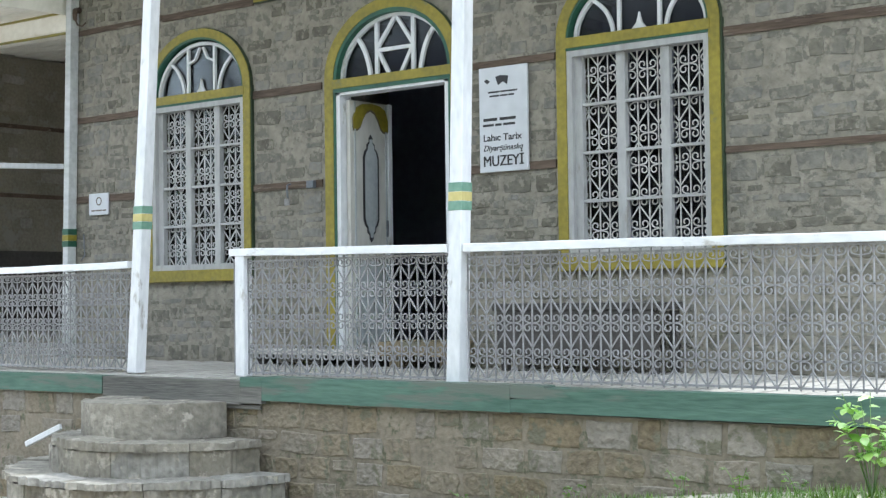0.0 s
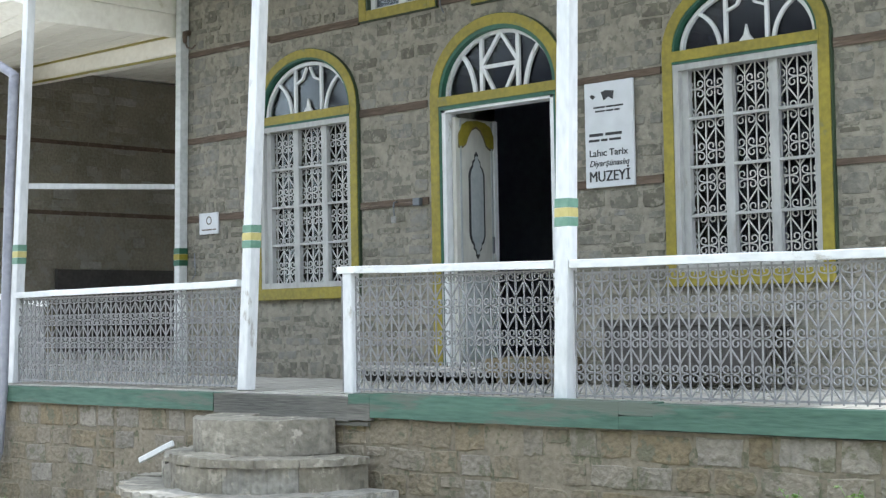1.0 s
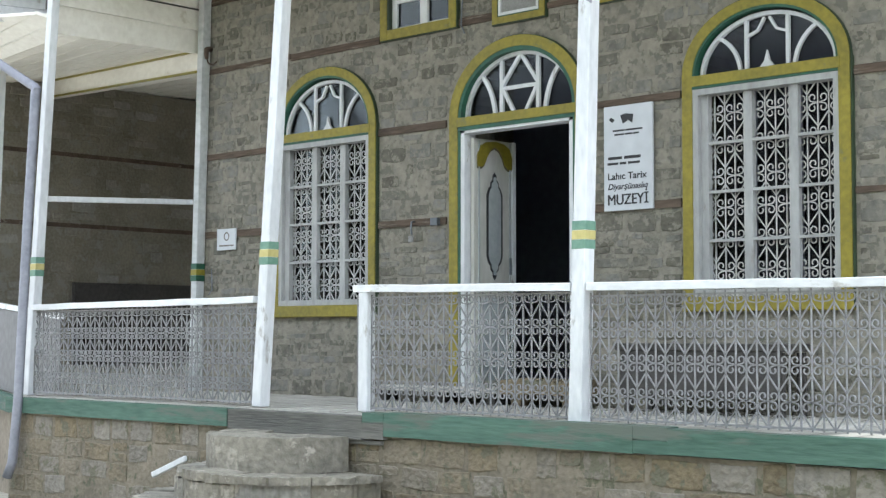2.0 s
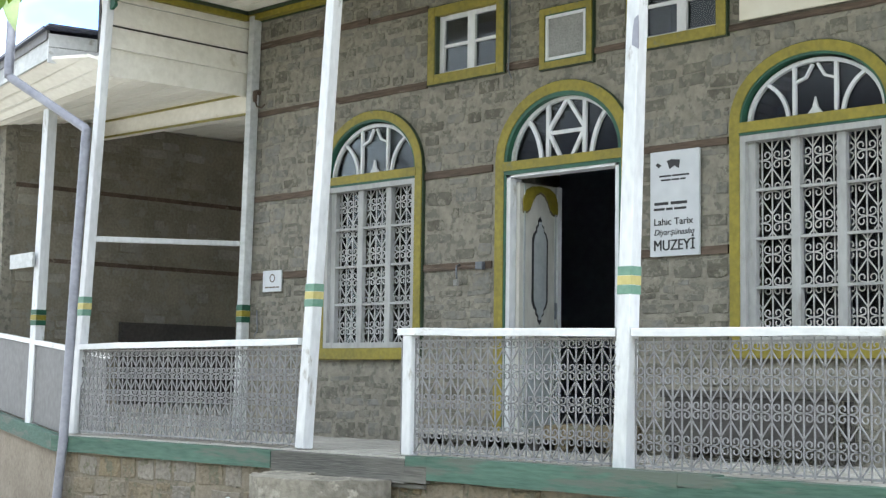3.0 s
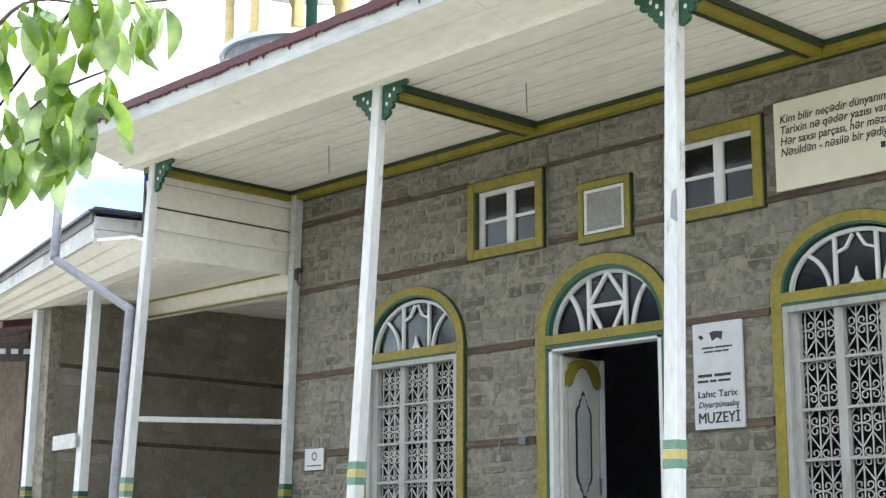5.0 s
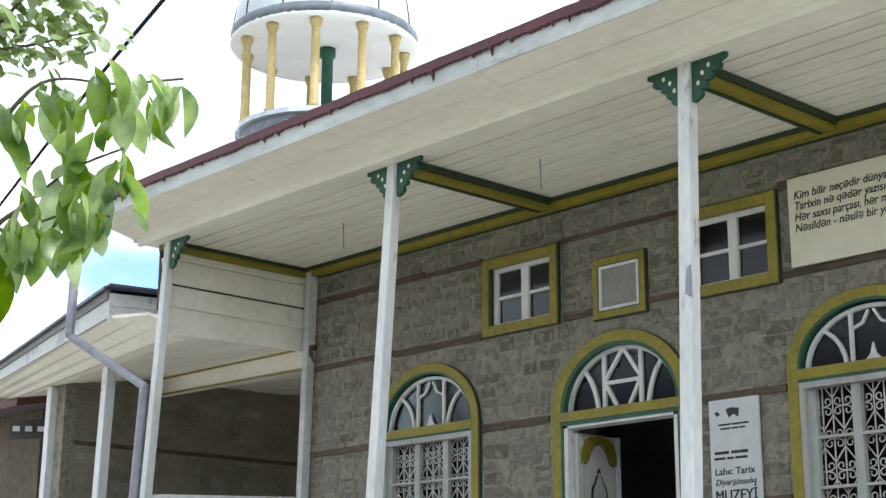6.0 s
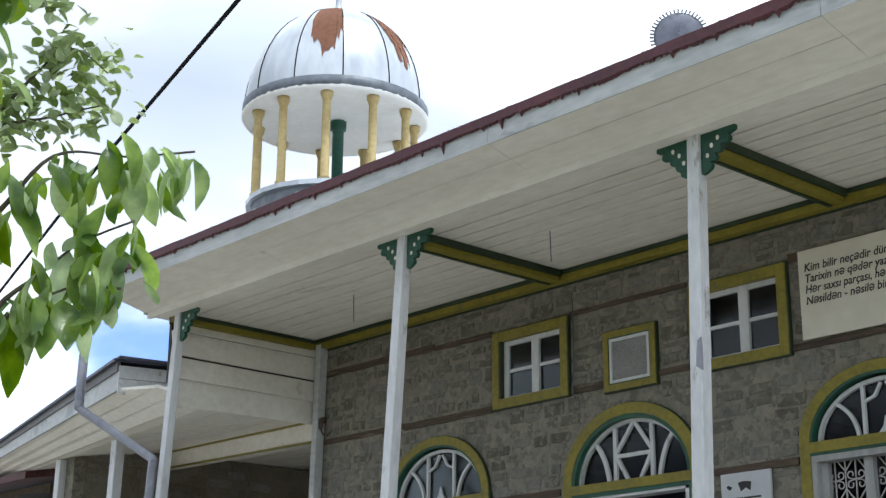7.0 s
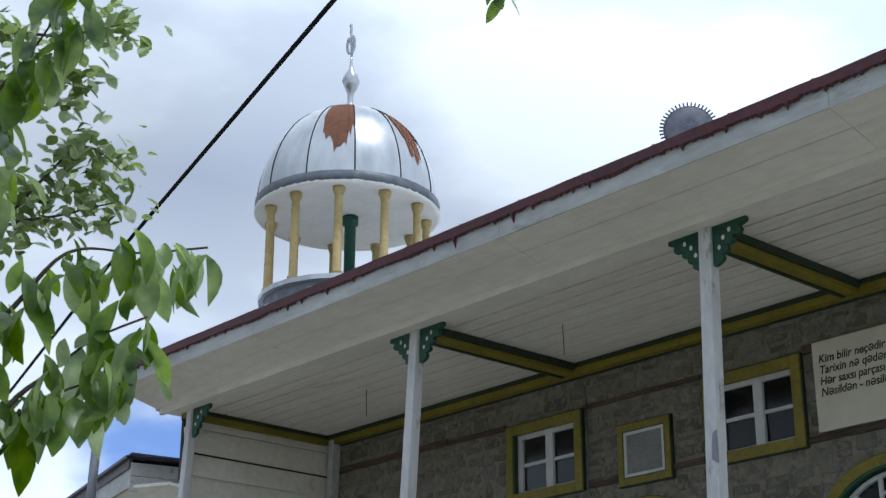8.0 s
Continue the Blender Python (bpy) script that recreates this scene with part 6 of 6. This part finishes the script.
# thin grass along the wall's foot
verts, faces = [], []
for k in range(7500):
    x = rnd.uniform(-7.0, -2.2) if k % 3 else rnd.uniform(-12.2, -9.2)
    y = -1.92 - abs(rnd.gauss(0, 0.35))
    if rnd.random() > 0.35 + 0.65 * (noise.noise((x * 1.4, y * 1.4, 4)) > -0.1):
        continue
    z = ground_z(x, y) - 0.02
    a, h = rnd.uniform(0, math.tau), rnd.uniform(0.03, 0.075)
    dx, dy = math.cos(a) * 0.005, math.sin(a) * 0.005
    b = len(verts)
    verts += [(x - dx, y - dy, z), (x + dx, y + dy, z), (x + rnd.gauss(0, 0.02), y + rnd.gauss(0, 0.02), z + h)]
    faces.append((b, b + 1, b + 2))
me = bpy.data.meshes.new("grass")
me.from_pydata(verts, [], faces)
me.materials.append(M["weed"])
tagged(new("grass", me), "thin green grass at the foot of the plinth wall", "grass", "", "stuff")


# ---- timber ties and stones of the facade ----
def free_spans(x0, x1, z0, z1):
    """The stretches of a course that no opening takes."""
    spans = [(x0, x1)]
    for (c, a, zb, zs, b), w, foot in ((WIN_1, 0.09, 0.11), (WIN_2, 0.09, 0.11), (DOOR, 0.13, 0.0)):
        if z1 < zb - foot or z0 > zs + b + w:
            continue
        zz = max(z0, zs)
        half = (a + w) * math.sqrt(max(0, 1 - ((zz - zs) / (b + w)) ** 2)) if zz > zs else a + w
        spans = cut(spans, c - half, c + half)
    for a, b, c, d in ((SMALL_1[0] - 0.09, SMALL_1[1] + 0.09, SMALL_1[2] - 0.09, SMALL_1[3] + 0.09), (SMALL_2[0] - 0.09, SMALL_2[1] + 0.09, SMALL_2[2] - 0.09, SMALL_2[3] + 0.09), (-7.97, -7.405, 3.038, 3.55)):
        if z1 > c and z0 < d:
            spans = cut(spans, a, b)
    return spans


def cut(spans, a, b):
    out = []
    for p, q in spans:
        if b <= p or a >= q:
            out.append((p, q))
            continue
        if a - p > 0.06:
            out.append((p, a))
        if q - b > 0.06:
            out.append((b, q))
    return out


TIES = (1.50, 2.285, 3.115, 3.79)
for z in TIES:
    for a, b in free_spans(X0, X1, z - 0.035, z + 0.035):
        x = a
        while x < b - 0.05:
            L = min(rnd.uniform(1.2, 2.4), b - x)
            if b - x - L < 0.3:
                L = b - x
            dz = rnd.uniform(-0.012, 0.012)
            h = rnd.uniform(0.018, 0.034)
            bm = bmesh.new()
            n = max(2, int(L / 0.12))
            rows = []
            for i in range(n + 1):
                xx = x + (L - 0.012) * i / n
                w0, w1 = 0.008 * noise.noise((xx * 6, z, 0)), 0.008 * noise.noise((xx * 6, z, 7))
                rows.append([bm.verts.new(q) for q in ((xx, -0.006 + w0 * 0.5, z + dz - h + w0), (xx, -0.006 + w1 * 0.5, z + dz + h + w1), (xx, 0.03, z + dz + h + w1), (xx, 0.03, z + dz - h + w0))])
            for r, s in zip(rows, rows[1:]):
                for k in range(4):
                    bm.faces.new((r[k], r[(k + 1) % 4], s[(k + 1) % 4], s[k]))
            bm.faces.new(rows[0][::-1])
            bm.faces.new(rows[-1])
            tagged(new("timber_tie", mesh_of("timber_tie", bm, M["tie"])), "dark weathered timber tie laid in the stone wall", "timber", "timber ties", "structure")
            x += L


def stone_meshes(mat, n, proud):
    """A few irregular blocks, one unit wide and high, to be scaled to each place."""
    out = []
    for s in range(n):
        bm = bmesh.new()
        k = 12
        front, mid, back = [], [], []
        for i in range(k):
            a = math.tau * (i + 0.5) / k
            c, d = math.cos(a), math.sin(a)
            q = 0.5 / max(abs(c), abs(d)) ** 0.89
            q *= 1 - 0.15 * rnd.random()
            front.append(bm.verts.new((c * q * 0.95, -proud * rnd.uniform(0.7, 1.1), d * q * 0.90)))
            mid.append(bm.verts.new((c * q * 0.985, -proud * 0.45, d * q * 0.97)))
            back.append(bm.verts.new((c * q, 0.012, d * q)))
        bm.faces.new(front[::-1])
        for r, t_ in ((front, mid), (mid, back)):
            for i in range(k):
                bm.faces.new((r[i], r[(i + 1) % k], t_[(i + 1) % k], t_[i]))
        out.append(mesh_of("stone", bm, mat))
    return out


def lay_stones(parent, mat, spans_of, x0, x1, levels, wide, plane_y, near, proud=0.008, gap=0.012, turn=Matrix(), hidden=0.0, slack=0.012):
    """Courses of uneven stones; those within the stretch near are pieces of their own, the rest one mesh."""
    meshes = stone_meshes(mat, 10, proud)
    raw = [([tuple(v.co) for v in m.vertices], [tuple(p.vertices) for p in m.polygons]) for m in meshes]
    verts, faces, count = [], [], 0
    for z0, z1 in levels:
        for a, b in spans_of(x0, x1, z0, z1):
            x = a
            while x < b - 0.03:
                w = min(rnd.uniform(*wide), b - x)
                if b - x - w < wide[0] * 0.6:
                    w = b - x
                split = rnd.random() < 0.16 and z1 - z0 > 0.11 and w < 0.24
                for c, d in (((z0, (z0 + z1) / 2), ((z0 + z1) / 2, z1)) if split else ((z0, z1),)):
                    k = rnd.randrange(len(meshes))
                    if rnd.random() < hidden * (1 + 1.6 * noise.noise((x * 1.3, z0 * 1.3, 2))):
                        continue
                    m = turn @ Matrix.Translation((x + w / 2, plane_y, (c + d) / 2 + rnd.uniform(-slack, slack))) @ Matrix.Rotation(rnd.uniform(-0.06, 0.06), 4, "Y") @ Matrix.Diagonal((max(0.03, w - gap * rnd.uniform(0.6, 1.6)), 1, max(0.025, d - c - gap * rnd.uniform(0.6, 1.5)), 1))
                    if count < 300 and near[0] < x + w / 2 < near[1] and near[2] < (c + d) / 2 < near[3]:
                        ob = new("stone", meshes[k])
                        ob.parent = parent
                        ob.matrix_basis = m
                        count += 1
                    else:
                        base = len(verts)
                        verts += [tuple(m @ Vector(q)) for q in raw[k][0]]
                        faces += [tuple(i + base for i in f) for f in raw[k][1]]
                x += w
    me = bpy.data.meshes.new("stones")
    me.from_pydata(verts, [], faces)
    me.materials.append(mat)
    ob = new("stones", me)
    ob.parent = parent
    tagged(ob, kind="stuff")


def courses(z0, z1, lo, hi, skip=()):
    out, z = [], z0
    while z < z1 - 0.03:
        stop = min([s for s in skip if s > z] + [z1])
        h = rnd.uniform(lo, hi)
        if stop - z - h < lo * 0.6:
            h = stop - z
        h = min(h, stop - z)
        out.append((z, z + h))
        z += h
        if any(abs(z - s) < 1e-6 for s in skip):
            z += 0.08
    return out


lay_stones(wall_facade, M["stone"], free_spans, X0, X1, courses(0.0, 4.04, 0.075, 0.165, [s - 0.04 for s in TIES]), (0.11, 0.36), 0.012, (-9.3, -4.6, 0.6, 2.3), 0.007, 0.026, Matrix(), 0.17, 0.026)
lay_stones(base_wall, M["base_stone"], lambda a, b, c, d: [(a, b)], -12.1, X1, courses(-1.15, -0.15, 0.11, 0.19), (0.17, 0.42), -1.876, (-8.0, -2.8, -0.8, -0.1), 0.007, 0.011, Matrix(), 0.14)
lay_stones(side_wall, M["dim_stone"], lambda a, b, c, d: [(a, b)], 0.32, 5.1, courses(0.6, 3.9, 0.10, 0.17, [1.95, 2.88]), (0.18, 0.45), -0.002, (0.3, 5.1, 1.2, 3.6), 0.007, 0.016, Matrix.Translation((-17.0, 0, 0)) @ Matrix.Rotation(radians(90), 4, "Z"), 0.55)
